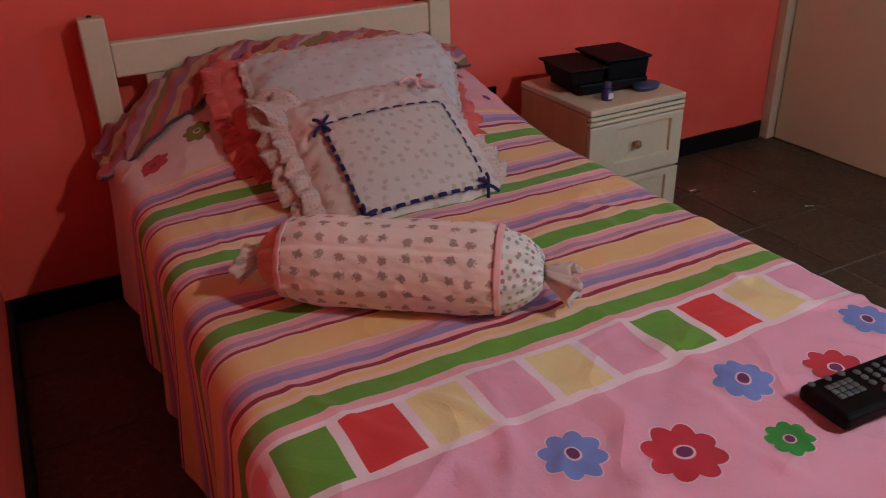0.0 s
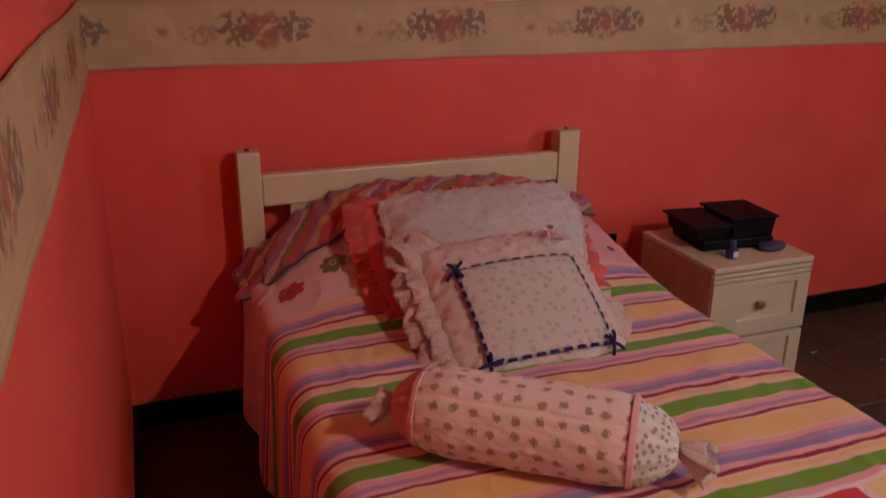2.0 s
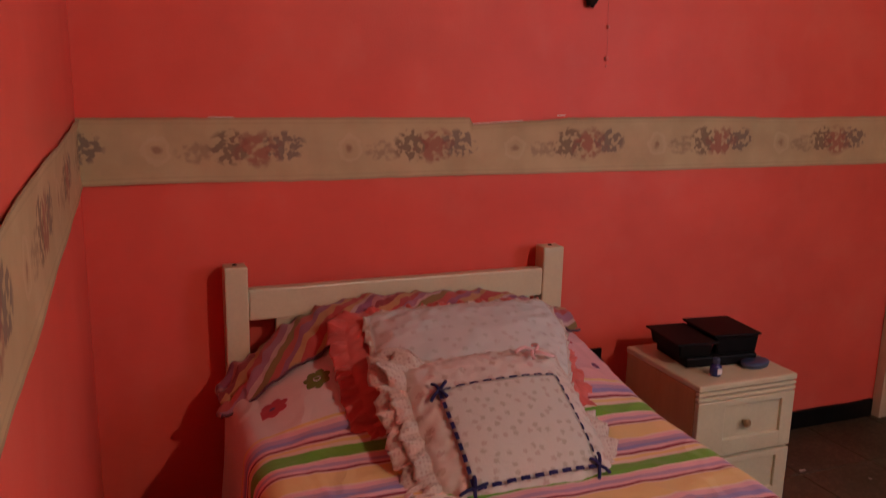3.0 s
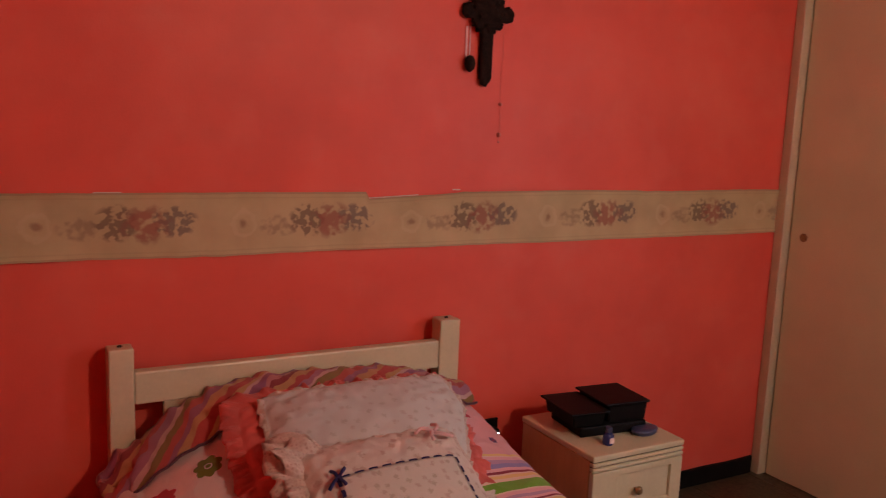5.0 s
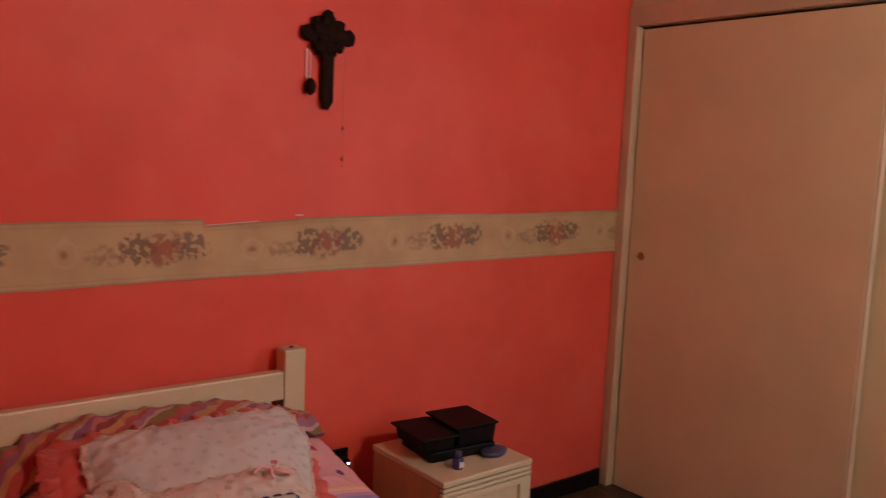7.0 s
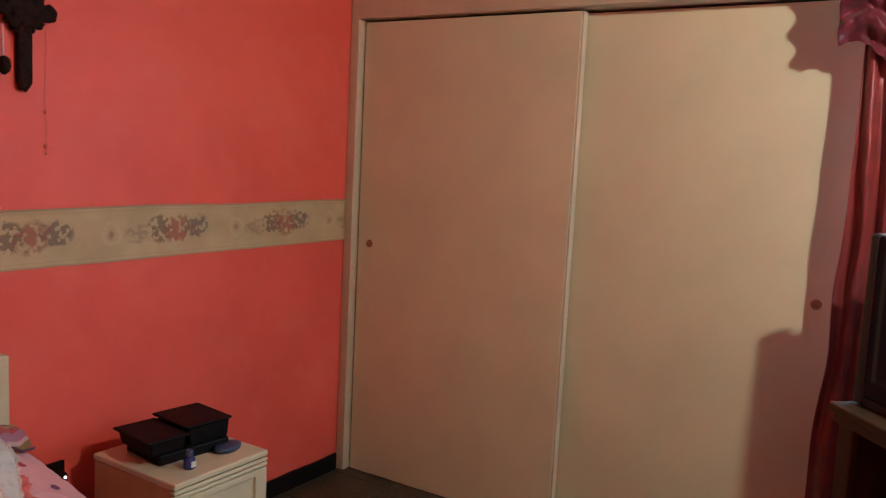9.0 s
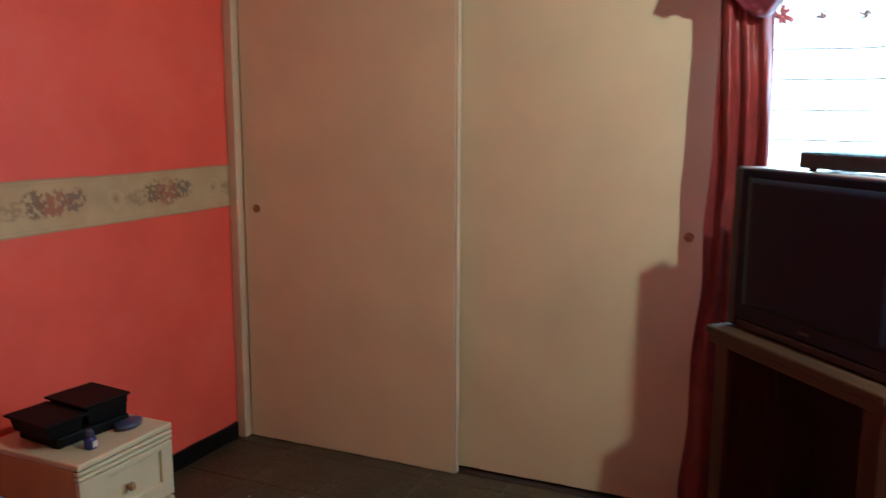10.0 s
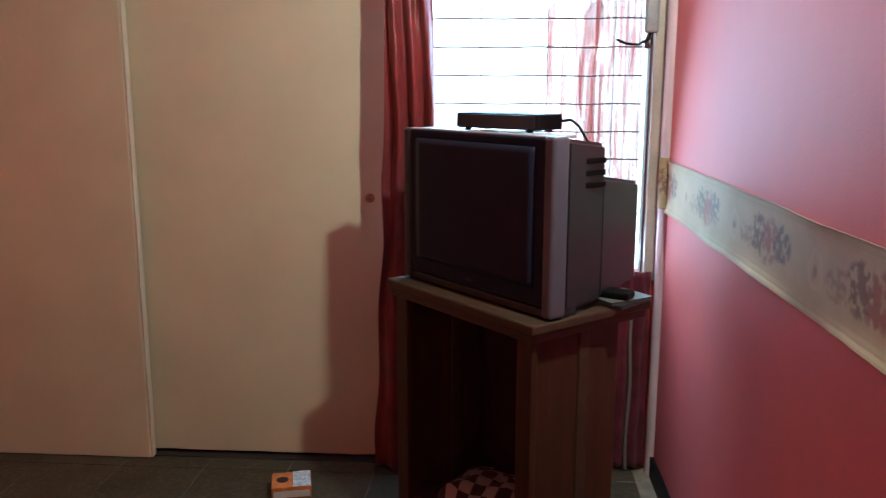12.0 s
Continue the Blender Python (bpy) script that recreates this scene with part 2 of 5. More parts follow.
def sprig_print(name, ground, spot, spacing=0.03, size=0.28, uv=False, second=(0.30, 0.10, 0.09), loose=0.75, ink_strength=0.8, crush=0.4):
    """Cotton with small printed sprigs in loose rows."""
    mat, nt, b = tree(name)
    if uv:
        src = nt.nodes.new("ShaderNodeUVMap").outputs[0]
    else:
        src = nt.nodes.new("ShaderNodeTexCoord").outputs["Object"]
    vor = node(nt, "TexVoronoi", Scale=1 / spacing, Randomness=loose)
    vor.voronoi_dimensions = "2D"
    link(nt, src, vor.inputs["Vector"])
    ragged = noise_tex(nt, 6 / spacing, 2.0, src, 0.7)
    d = math_node(nt, "ADD", vor.outputs["Distance"], math_node(nt, "MULTIPLY", math_node(nt, "SUBTRACT", ragged, 0.5), 0.65))
    mask = math_node(nt, "MULTIPLY", ramp(nt, d, ((size - 0.05, 1.0), (size + 0.03, 0.0))), ink_strength)
    pick = nt.nodes.new("ShaderNodeSeparateColor")
    link(nt, vor.outputs["Color"], pick.inputs[0])
    ink = mix(nt, math_node(nt, "GREATER_THAN", pick.outputs[0], 0.6), spot, second)
    tint = noise_tex(nt, 7, 3.0)
    cloth = mix(nt, math_node(nt, "MULTIPLY", tint, 0.3), ground, tuple(c * 0.78 for c in ground))
    link(nt, mix(nt, mask, cloth, ink), b.inputs["Base Color"])
    cloth_relief(nt, b, 22, crush, 0.004 + 0.006 * (crush - 0.4))
    return mat


def fabric(name, colour, wrinkle=20, strength=0.4, vary=0.15):
    mat, nt, b = tree(name)
    t = noise_tex(nt, 12, 3.0)
    link(nt, ramp(nt, t, ((0.3, tuple(c * (1 - vary) for c in colour)), (0.7, tuple(min(1, c * (1 + vary)) for c in colour)))), b.inputs["Base Color"])
    cloth_relief(nt, b, wrinkle, strength)
    return mat


def sheer(name, colour, clear=0.5):
    mat, nt, b = tree(name)
    tl, tr = node(nt, "BsdfTranslucent"), node(nt, "BsdfTransparent")
    tl.inputs[0].default_value = (*colour, 1)
    b.inputs["Base Color"].default_value = (*colour, 1)
    b.inputs["Roughness"].default_value = 0.6
    m1, m2 = nt.nodes.new("ShaderNodeMixShader"), nt.nodes.new("ShaderNodeMixShader")
    m1.inputs[0].default_value = 0.55
    link(nt, b.outputs[0], m1.inputs[1])
    link(nt, tl.outputs[0], m1.inputs[2])
    mp = nt.nodes.new("ShaderNodeMapping")
    mp.inputs["Scale"].default_value = (1.0, 1.0, 0.06)
    link(nt, nt.nodes.new("ShaderNodeTexCoord").outputs["Object"], mp.inputs["Vector"])
    folds = noise_tex(nt, 48, 2.0, mp.outputs[0])
    link(nt, math_node(nt, "ADD", math_node(nt, "MULTIPLY", folds, 1.3), clear - 0.65), m2.inputs[0])
    link(nt, m1.outputs[0], m2.inputs[1])
    link(nt, tr.outputs[0], m2.inputs[2])
    link(nt, m2.outputs[0], nt.nodes["Material Output"].inputs[0])
    return mat


def patch_print():
    """Ruffle cut from the same cloth: soft patches of several colours along its length."""
    mat, nt, b = tree("ruffle_print")
    uv = nt.nodes.new("ShaderNodeUVMap")
    stretch = nt.nodes.new("ShaderNodeMapping")
    stretch.inputs["Scale"].default_value = (1.0, 0.45, 1.0)
    link(nt, uv.outputs[0], stretch.inputs["Vector"])
    sep = nt.nodes.new("ShaderNodeSeparateXYZ")
    link(nt, uv.outputs[0], sep.inputs[0])
    warp = math_node(nt, "MULTIPLY", noise_tex(nt, 6.0, 2.0, stretch.outputs[0]), 0.32)
    slant = math_node(nt, "ADD", math_node(nt, "MULTIPLY", sep.outputs[0], 2.1), math_node(nt, "MULTIPLY", sep.outputs[1], 2.6))
    phase = math_node(nt, "FRACT", math_node(nt, "ADD", slant, warp))
    c = ramp(nt, phase, ((0.0, (0.46, 0.07, 0.06)), (0.09, (0.50, 0.31, 0.13)), (0.15, (0.56, 0.40, 0.38)), (0.20, (0.28, 0.11, 0.20)), (0.29, (0.48, 0.20, 0.20)), (0.35, (0.24, 0.035, 0.04)), (0.41, (0.50, 0.28, 0.12)), (0.49, (0.44, 0.08, 0.07)), (0.57, (0.36, 0.18, 0.26)), (0.65, (0.58, 0.42, 0.40)), (0.70, (0.22, 0.18, 0.06)), (0.77, (0.48, 0.10, 0.08)), (0.85, (0.30, 0.13, 0.21)), (0.92, (0.50, 0.30, 0.14))), True)
    c = mix(nt, math_node(nt, "MULTIPLY", noise_tex(nt, 40.0, 2.0), 0.35), c, (0.36, 0.11, 0.11))
    link(nt, c, b.inputs["Base Color"])
    cloth_relief(nt, b, 26, 0.4)
    return mat


def floor_tile():
    """Worn brown vinyl tile, speckled, each a little different."""
    mat, nt, b = tree("floor_tile")
    info = nt.nodes.new("ShaderNodeObjectInfo")
    geo = nt.nodes.new("ShaderNodeNewGeometry")
    spots, dirt, fine = noise_tex(nt, 75, 3.0, geo.outputs["Position"], 0.7), noise_tex(nt, 3.5, 5.0, geo.outputs["Position"]), noise_tex(nt, 260, 2.0, geo.outputs["Position"])
    c = ramp(nt, spots, ((0.36, (0.026, 0.019, 0.010)), (0.52, (0.058, 0.044, 0.024)), (0.66, (0.110, 0.084, 0.048))))
    c = mix(nt, math_node(nt, "MULTIPLY", dirt, 0.55), c, (0.046, 0.035, 0.019))
    c = mix(nt, math_node(nt, "MULTIPLY", info.outputs["Random"], 0.22), c, (0.098, 0.076, 0.044))
    link(nt, c, b.inputs["Base Color"])
    link(nt, ramp(nt, dirt, ((0.3, 0.38), (0.7, 0.62))), b.inputs["Roughness"])
    bumped(nt, b, math_node(nt, "ADD", spots, fine), 0.2, 0.001)
    return mat


def emitter(name, colour, strength):
    mat, nt, b = tree(name)
    b.inputs["Emission Color"].default_value = (*colour, 1)
    b.inputs["Emission Strength"].default_value = strength
    b.inputs["Base Color"].default_value = (*colour, 1)
    return mat


def clear_glass(name):
    mat, nt, b = tree(name)
    tr, gl = node(nt, "BsdfTransparent"), node(nt, "BsdfGlossy", Roughness=0.05)
    m = nt.nodes.new("ShaderNodeMixShader")
    m.inputs[0].default_value = 0.08
    link(nt, tr.outputs[0], m.inputs[1])
    link(nt, gl.outputs[0], m.inputs[2])
    link(nt, m.outputs[0], nt.nodes["Material Output"].inputs[0])
    return mat


BLOCK0, ROW0, ROW1 = 0.352, 1.484, 1.626
# second coral is for the south wall: its pinker tint paints window daylight
PAINT, PAINT_DAYLIT, PAPER = wall_paint("coral_paint", 0.45), wall_paint("coral_daylit", 0.60, 5.0, (0.60, 0.165, 0.165)), border_paper()
PAINT.node_tree.nodes["Principled BSDF"].inputs["Specular IOR Level"].default_value = 0.2
PAINT_DAYLIT.node_tree.nodes["Principled BSDF"].inputs["Specular IOR Level"].default_value = 0.25
# ceiling out of view, darkened so it bounces less light into shadows
CEIL = plain("unseen_ceiling_dark", (0.12, 0.10, 0.085), 0.8)
SKIRT = plain("black_skirting", (0.006, 0.005, 0.005), 0.55, 0.3, 20, spec=0.15)
TILE = floor_tile()
GROUT = plain("tile_bed", (0.26, 0.21, 0.15), 0.9, 0.3, 14)
CREAM = plain("cream_gloss", (0.62, 0.54, 0.35), 0.35, 0.07, 5, 90, 0.12)
DOORP = plain("beige_door_paint", (0.66, 0.60, 0.40), 0.55, 0.06, 3, 200, 0.3)
JAMB = plain("jamb_paint", (0.58, 0.48, 0.33), 0.5, 0.1, 5)
BRASS = plain("old_brass", (0.36, 0.21, 0.10), 0.4, 0.25, 60, metal=0.5)
DARK = plain("dark_gap", (0.03, 0.018, 0.012), 0.8, 0.3)
STAND = wood("red_brown_wood", (0.045, 0.017, 0.010))
STANDTOP = wood("stand_top_wood", (0.062, 0.037, 0.022), 0.5, (0.12, 1, 1))
SIDEB = wood("stand_side_wood", (0.058, 0.025, 0.012), 0.4)
BLACKP = plain("black_plastic", (0.005, 0.004, 0.004), 0.55, 0.2, 30, 300, 0.1, spec=0.12)
GREYP = plain("dark_grey_plastic", (0.020, 0.021, 0.026), 0.45, 0.15, 20, 300)
SILVER = plain("silver_plastic", (0.105, 0.105, 0.140), 0.42, 0.08, 12, 300, metal=0.15)
SCREEN = plain("tube_glass", (0.020, 0.024, 0.046), 0.3, 0.05, 5, 50, 0.0, spec=0.08)
BLUEP = plain("blue_plastic", (0.02, 0.03, 0.14), 0.25, 0.1, 30)
BLUEG = plain("blue_grey_plastic", (0.05, 0.065, 0.13), 0.4, 0.15, 30)
CROSSW = plain("dark_carved_wood", (0.018, 0.007, 0.0045), 0.8, 0.5, 40, 160, 0.5, 0.002, spec=0.12)
BEAD = plain("red_beads", (0.62, 0.15, 0.11), 0.4, 0.2, 80)
SATIN = fabric("dark_red_satin", (0.20, 0.026, 0.026), 14, 0.5, 0.25)
SATIN.node_tree.nodes["Principled BSDF"].inputs["Roughness"].default_value = 0.38
SATIN.node_tree.nodes["Principled BSDF"].inputs["Specular IOR Level"].default_value = 0.5
SWAG = fabric("purple_red_satin", (0.13, 0.020, 0.034), 30, 0.7, 0.4)
SWAG.node_tree.nodes["Principled BSDF"].inputs["Roughness"].default_value = 0.35
SHEER_RED = sheer("sheer_red", (0.58, 0.13, 0.13), 0.58)
SHEER_WHITE = sheer("sheer_white", (0.8, 0.76, 0.76), 0.72)
STEEL = plain("painted_steel", (0.10, 0.055, 0.05), 0.5, 0.3, 40)
WHITEP = plain("white_gloss_frame", (0.62, 0.58, 0.56), 0.25, 0.1, 10)
GLASS = clear_glass("louvre_glass")
PRINT = bedspread_print()
RUFFLE = patch_print()
CORAL = fabric("coral_cotton", (0.62, 0.13, 0.11))
LINEN = sprig_print("white_sprig", (0.60, 0.59, 0.56), (0.36, 0.33, 0.27), 0.040, 0.17, second=(0.42, 0.30, 0.27), ink_strength=0.42, crush=0.45)
PANEL = sprig_print("panel_sprig", (0.58, 0.56, 0.50), (0.27, 0.23, 0.15), 0.029, 0.22, second=(0.36, 0.24, 0.19), loose=0.8, ink_strength=0.45, crush=0.9)
LACE = sprig_print("pink_sprig_lace", (0.65, 0.58, 0.52), (0.40, 0.28, 0.21), 0.042, 0.20, second=(0.46, 0.28, 0.24), ink_strength=0.6, crush=0.8)
NET = sprig_print("cream_lace_net", (0.62, 0.51, 0.44), (0.45, 0.32, 0.26), 0.010, 0.30, loose=0.3, ink_strength=0.35, crush=1.0)
BOLSTER = sprig_print("bolster_sprig", (0.82, 0.74, 0.66), (0.17, 0.10, 0.07), 0.036, 0.22, True, second=(0.24, 0.10, 0.07), loose=0.28, ink_strength=0.7, crush=0.6)
MINT = sprig_print("mint_sprig", (0.72, 0.76, 0.70), (0.20, 0.27, 0.20), 0.018, 0.26, True)
MOTIF = fabric("pink_red_motif", (0.46, 0.16, 0.18))
MOTIF2 = fabric("grey_brown_motif", (0.30, 0.22, 0.22))
SATINP = fabric("pink_ribbon", (0.74, 0.47, 0.46))
NAVY = fabric("navy_ribbon", (0.018, 0.016, 0.085))
TICK = fabric("mattress_ticking", (0.5, 0.45, 0.4))
PAPERW = plain("white_paper", (0.62, 0.60, 0.56), 0.6, 0.1, 25)
ORANGE = plain("orange_card", (0.62, 0.20, 0.05), 0.5, 0.2, 30)
PLASTER = plain("bare_plaster", (0.70, 0.55, 0.45), 0.9, 0.1, 40)


# ---- mesh helpers ----
def mesh_of(bm, name, mat, smooth=False):
    me = bpy.data.meshes.new(name)
    bm.normal_update()
    bm.to_mesh(me)
    bm.free()
    for m in mat if isinstance(mat, (list, tuple)) else (mat,):
        me.materials.append(m)
    if smooth:
        for p in me.polygons:
            p.use_smooth = True
    return me


def part(name, bm, mat, parent=None, label="", smooth=False):
    ob = new(name, mesh_of(bm, name, mat, smooth))
    if parent is not None:
        ob.parent = parent
    if label:
        ob["label"] = label
    return ob


def thing(name, label, category, m=None, group="", kind=""):
    ob = tagged(new(name), label, category, group, kind)
    if m is not None:
        ob.matrix_world = m
    return ob


def box(lo, hi, bevel=0.0, bm=None, seg=2, m=None):
    """A box between two corners with rounded edges, added to bm."""
    bm = bm or bmesh.new()
    made = bmesh.ops.create_cube(bm, size=1.0)["verts"]
    c = [(a + b) / 2 for a, b in zip(lo, hi)]
    s = [abs(b - a) for a, b in zip(lo, hi)]
    for v in made:
        v.co = Vector((c[0] + v.co.x * s[0], c[1] + v.co.y * s[1], c[2] + v.co.z * s[2]))
    if m is not None:
        bmesh.ops.transform(bm, matrix=m, verts=made)
    if bevel > 0:
        edges = list({e for v in made for e in v.link_edges})
        bmesh.ops.bevel(bm, geom=edges, offset=min(bevel, min(s) * 0.45), segments=seg, profile=0.5, affect="EDGES")
    return bm


def lathe(profile, n=24, bm=None, m=None):
    """Turns (radius, height) pairs round z."""
    bm = bm or bmesh.new()
    rings = []
    for r, z in profile:
        rings.append([bm.verts.new((r * math.cos(2 * math.pi * i / n), r * math.sin(2 * math.pi * i / n), z)) for i in range(n)])
    for a, b in zip(rings, rings[1:]):
        for i in range(n):
            bm.faces.new((a[i], a[(i + 1) % n], b[(i + 1) % n], b[i]))
    bm.faces.new(rings[0][::-1])
    bm.faces.new(rings[-1])
    if m is not None:
        bmesh.ops.transform(bm, matrix=m, verts=[v for r in rings for v in r])
    return bm


def grid(fn, nu, nv, bm=None, uv=None, close_u=False):
    """A sheet of fn(i / nu, j / nv); uv gives each corner's (u, v)."""
    bm = bm or bmesh.new()
    layer = bm.loops.layers.uv.verify() if uv else None
    cols = nu if close_u else nu + 1
    vs = [[bm.verts.new(fn(i / nu, j / nv)) for j in range(nv + 1)] for i in range(cols)]
    for i in range(nu):
        for j in range(nv):
            k = (i + 1) % cols
            f = bm.faces.new((vs[i][j], vs[k][j], vs[k][j + 1], vs[i][j + 1]))
            if uv:
                for loop, (a, b) in zip(f.loops, ((i, j), (i + 1, j), (i + 1, j + 1), (i, j + 1))):
                    loop[layer].uv = uv(a / nu, b / nv)
    return bm


def tube(points, r, n=8, bm=None):
    """A round tube along points."""
    bm = bm or bmesh.new()
    rings = []
    for k, p in enumerate(points):
        p = Vector(p)
        d = Vector(points[min(k + 1, len(points) - 1)]) - Vector(points[max(k - 1, 0)])
        d.normalize()
        side = d.orthogonal().normalized()
        if abs(d.z) < 0.9:
            side = d.cross(Vector((0, 0, 1))).normalized()
        up = side.cross(d)
        rings.append([bm.verts.new(p + r * (math.cos(2 * math.pi * i / n) * side + math.sin(2 * math.pi * i / n) * up)) for i in range(n)])
    for a, b in zip(rings, rings[1:]):
        for i in range(n):
            bm.faces.new((a[i], a[(i + 1) % n], b[(i + 1) % n], b[i]))
    bm.faces.new(rings[0][::-1])
    bm.faces.new(rings[-1])
    return bm


def thicken(ob, t, offset=0.0):
    mod = ob.modifiers.new("thickness", "SOLIDIFY")
    mod.thickness, mod.offset = t, offset
    return ob


def smooth_step(a, b, x):
    t = max(0.0, min(1.0, (x - a) / (b - a)))
    return t * t * (3 - 2 * t)


def wob(x, y=0.0, z=0.0):
    return noise.noise(Vector((x, y, z)))


# ---- room ----
WX, SY, HZ = 3.12, -3.03, 2.50          # window wall, south wall, ceiling height
tagged(part("wall_north", box((-0.15, 0, 0), (3.8, 0.15, HZ)), PAINT), "coral painted wall behind the bed", "wall", kind="structure")
tagged(part("wall_west", box((-0.15, SY - 0.15, 0), (0, 0, HZ)), PAINT), "coral painted side wall beside the bed", "wall", kind="structure")
tagged(part("wall_south", box((0, SY - 0.15, 0), (WX + 0.2, SY, HZ)), PAINT_DAYLIT), "glossy coral painted wall beside the television, daylight tint in its colour", "wall", kind="structure")
FZ = 0.02                                # top of the tiles
WY0, WY1, WZ0, WZ1 = -2.10, -2.985, 0.76, 2.12  # window opening
bm = box((WX, SY, 0), (WX + 0.2, -2.06, WZ0))
box((WX, SY, WZ1), (WX + 0.2, -2.06, HZ), bm=bm)
box((WX, SY, WZ0), (WX + 0.2, WY1, WZ1), bm=bm)
box((WX, WY0, WZ0), (WX + 0.2, -2.06, WZ1), bm=bm)
tagged(part("wall_east", bm, PAINT), "coral wall pierced by the window", "wall", kind="structure")
tagged(part("ceiling", box((-0.15, SY - 0.15, HZ), (3.8, 0.15, HZ + 0.1)), CEIL), "plain unseen ceiling, kept dark to cut bounced light", "ceiling", kind="structure")
floor = tagged(part("floor", box((-0.15, SY - 0.15, -0.1), (3.8, 0.15, FZ - 0.003)), GROUT), "dark brown speckled tile floor", "floor", kind="structure")
ground = tagged(part("ground", box((3.34, -400, -0.6), (600, 400, -0.5)), plain("outdoor_ground", (0.35, 0.32, 0.28), 0.9)), "pale bare ground outside the window", "ground", kind="structure")


def skirting(name, lo, hi):
    bm = bmesh.new()
    along = 0 if abs(hi[0] - lo[0]) > abs(hi[1] - lo[1]) else 1
    box(lo, hi, bm=bm)
    bmesh.ops.subdivide_edges(bm, edges=[e for e in bm.edges if abs((e.verts[0].co - e.verts[1].co)[along]) > 0.2], cuts=40)
    for v in bm.verts:
        if v.co.z > 0.05:
            v.co.z += 0.008 * wob(v.co.x * 4, v.co.y * 4, 3.1)
    return tagged(part(name, bm, SKIRT), "black painted skirting along the wall", "baseboard", kind="structure")


skirting("baseboard_north", (0.0, -0.014, FZ - 0.002), (2.99, -0.001, 0.095))
skirting("baseboard_west", (0.001, SY, FZ - 0.002), (0.014, -0.015, 0.095))
skirting("baseboard_south", (0.015, SY + 0.001, FZ - 0.002), (WX, SY + 0.014, 0.095))


def border(name, start, end, normal, z0, z1, offset, tears=(), loose=0.006):
    """A strip of wallpaper with slightly uneven, partly lifted edges."""
    a, b, n = Vector(start), Vector(end), Vector(normal)
    length = (b - a).length

    def edge(s, top):
        e = 0.005 * wob(s * 2.3, 7.0 if top else 1.0) + 0.0018 * wob(s * 17, 3.0 if top else 9.0)
        for s0, s1, depth in tears:
            if top and s0 < s < s1:
                e -= depth * (1 - (s - s0) / (s1 - s0)) ** 0.7
        return e

    def at(i, j):
        s = i * length
        curl = abs(2 * j - 1) ** 5
        lift = 0.002 + curl * (0.002 + loose * max(0.0, 0.35 + wob(s * 3.1, 5 * round(j))))
        z = z0 + edge(s, False) * (1 - j) + (z1 - z0) * j + edge(s, True) * j
        p = a + (b - a) * i + n * lift
        return (p.x, p.y, z)

    bm = grid(at, int(length / 0.012), 14, uv=lambda i, j: (i * length + offset, j))
    ob = tagged(part(name, bm, PAPER), "buff wallpaper border with rose sprays", "wallpaper border", kind="structure")
    thicken(ob, 0.0012)
    return ob


border("trim_north", (0.0, 0, 0), (3.0, 0, 0), (0, -1, 0), 1.089, 1.270, 0.0, ((1.12, 1.46, 0.022),), 0.011)
border("trim_west", (0, SY, 0), (0, 0, 0), (1, 0, 0), 1.085, 1.266, 0.1)
border("trim_south", (WX, SY, 0), (0, SY, 0), (0, 1, 0), 1.028, 1.214, 0.35, loose=0.009)
bm = bmesh.new()
for cx, w, dz in ((1.44, 0.014, 0.004), (0.37, 0.035, -0.001)):
    box((cx - w, -0.003, 1.271 + dz - 0.002), (cx + w, -0.0005, 1.271 + dz + 0.0025), bm=bm)
box((-0.088, -0.0040, -0.0016), (0.088, -0.0006, 0.0016), bm=bm, m=pose(1.2125, 0, 1.2545, 0, -3, 0))
tagged(part("trim_chip", bm, PLASTER), "chips of pale plaster above the border", "chipped plaster", kind="structure")

# rounded corner strip between window and south wall, papered over where the border runs; its pale pink paints the
# window's highlight
HIGHLIGHT_GLOSS = plain("corner_highlight_gloss", (0.74, 0.58, 0.60), 0.16, 0.08, 6)
HIGHLIGHT_GLOSS.node_tree.nodes["Principled BSDF"].inputs["Coat Weight"].default_value = 1.0
HIGHLIGHT_GLOSS.node_tree.nodes["Principled BSDF"].inputs["Coat Roughness"].default_value = 0.12


def corner_strip(z0, z1, swell=0.0):
    def at(i, j):
        a = math.pi * i
        r = 0.034 + swell + 0.0015 * wob(j * 9, 3.0)
        return (WX - 0.062 + r * math.cos(a), SY + 0.001 + 0.75 * r * math.sin(a), z0 + (z1 - z0) * j)
    return grid(at, 20, 40, uv=lambda i, j: (0.3 + 0.1 * i, j))


tagged(part("trim_corner", corner_strip(0.0, HZ), HIGHLIGHT_GLOSS, smooth=True), "glossy rounded corner moulding beside the window, highlight in its pale pink colour", "moulding", kind="structure")
thicken(tagged(part("trim_corner_paper", corner_strip(1.040, 1.222, 0.0025), PAPER, smooth=True), "wallpaper border wrapped over the corner moulding", "wallpaper border", kind="structure"), 0.0012)

# window in the east wall
window = thing("window_1", "louvred window with thin steel bars and bright daylight", "window", kind="structure")
bm = box((WX + 0.03, WY1, WZ0), (WX + 0.09, WY1 + 0.020, WZ1), 0.004)
part("window_frame", bm, STEEL, window, "brown painted frame upright")
part("window_frame", box((WX + 0.03, WY0 - 0.035, WZ0), (WX + 0.09, WY0, WZ1), 0.004), WHITEP, window)
part("window_frame", box((WX + 0.03, WY1 + 0.035, WZ1 - 0.035), (WX + 0.09, WY0 - 0.035, WZ1), 0.004), WHITEP, window)
part("window_trim", box((WX - 0.014, SY + 0.002, WZ0), (WX + 0.03, WY1 + 0.012, WZ1), 0.004), plain("cream_trim", (0.50, 0.43, 0.36), 0.25), window, "cream window trim in the corner")
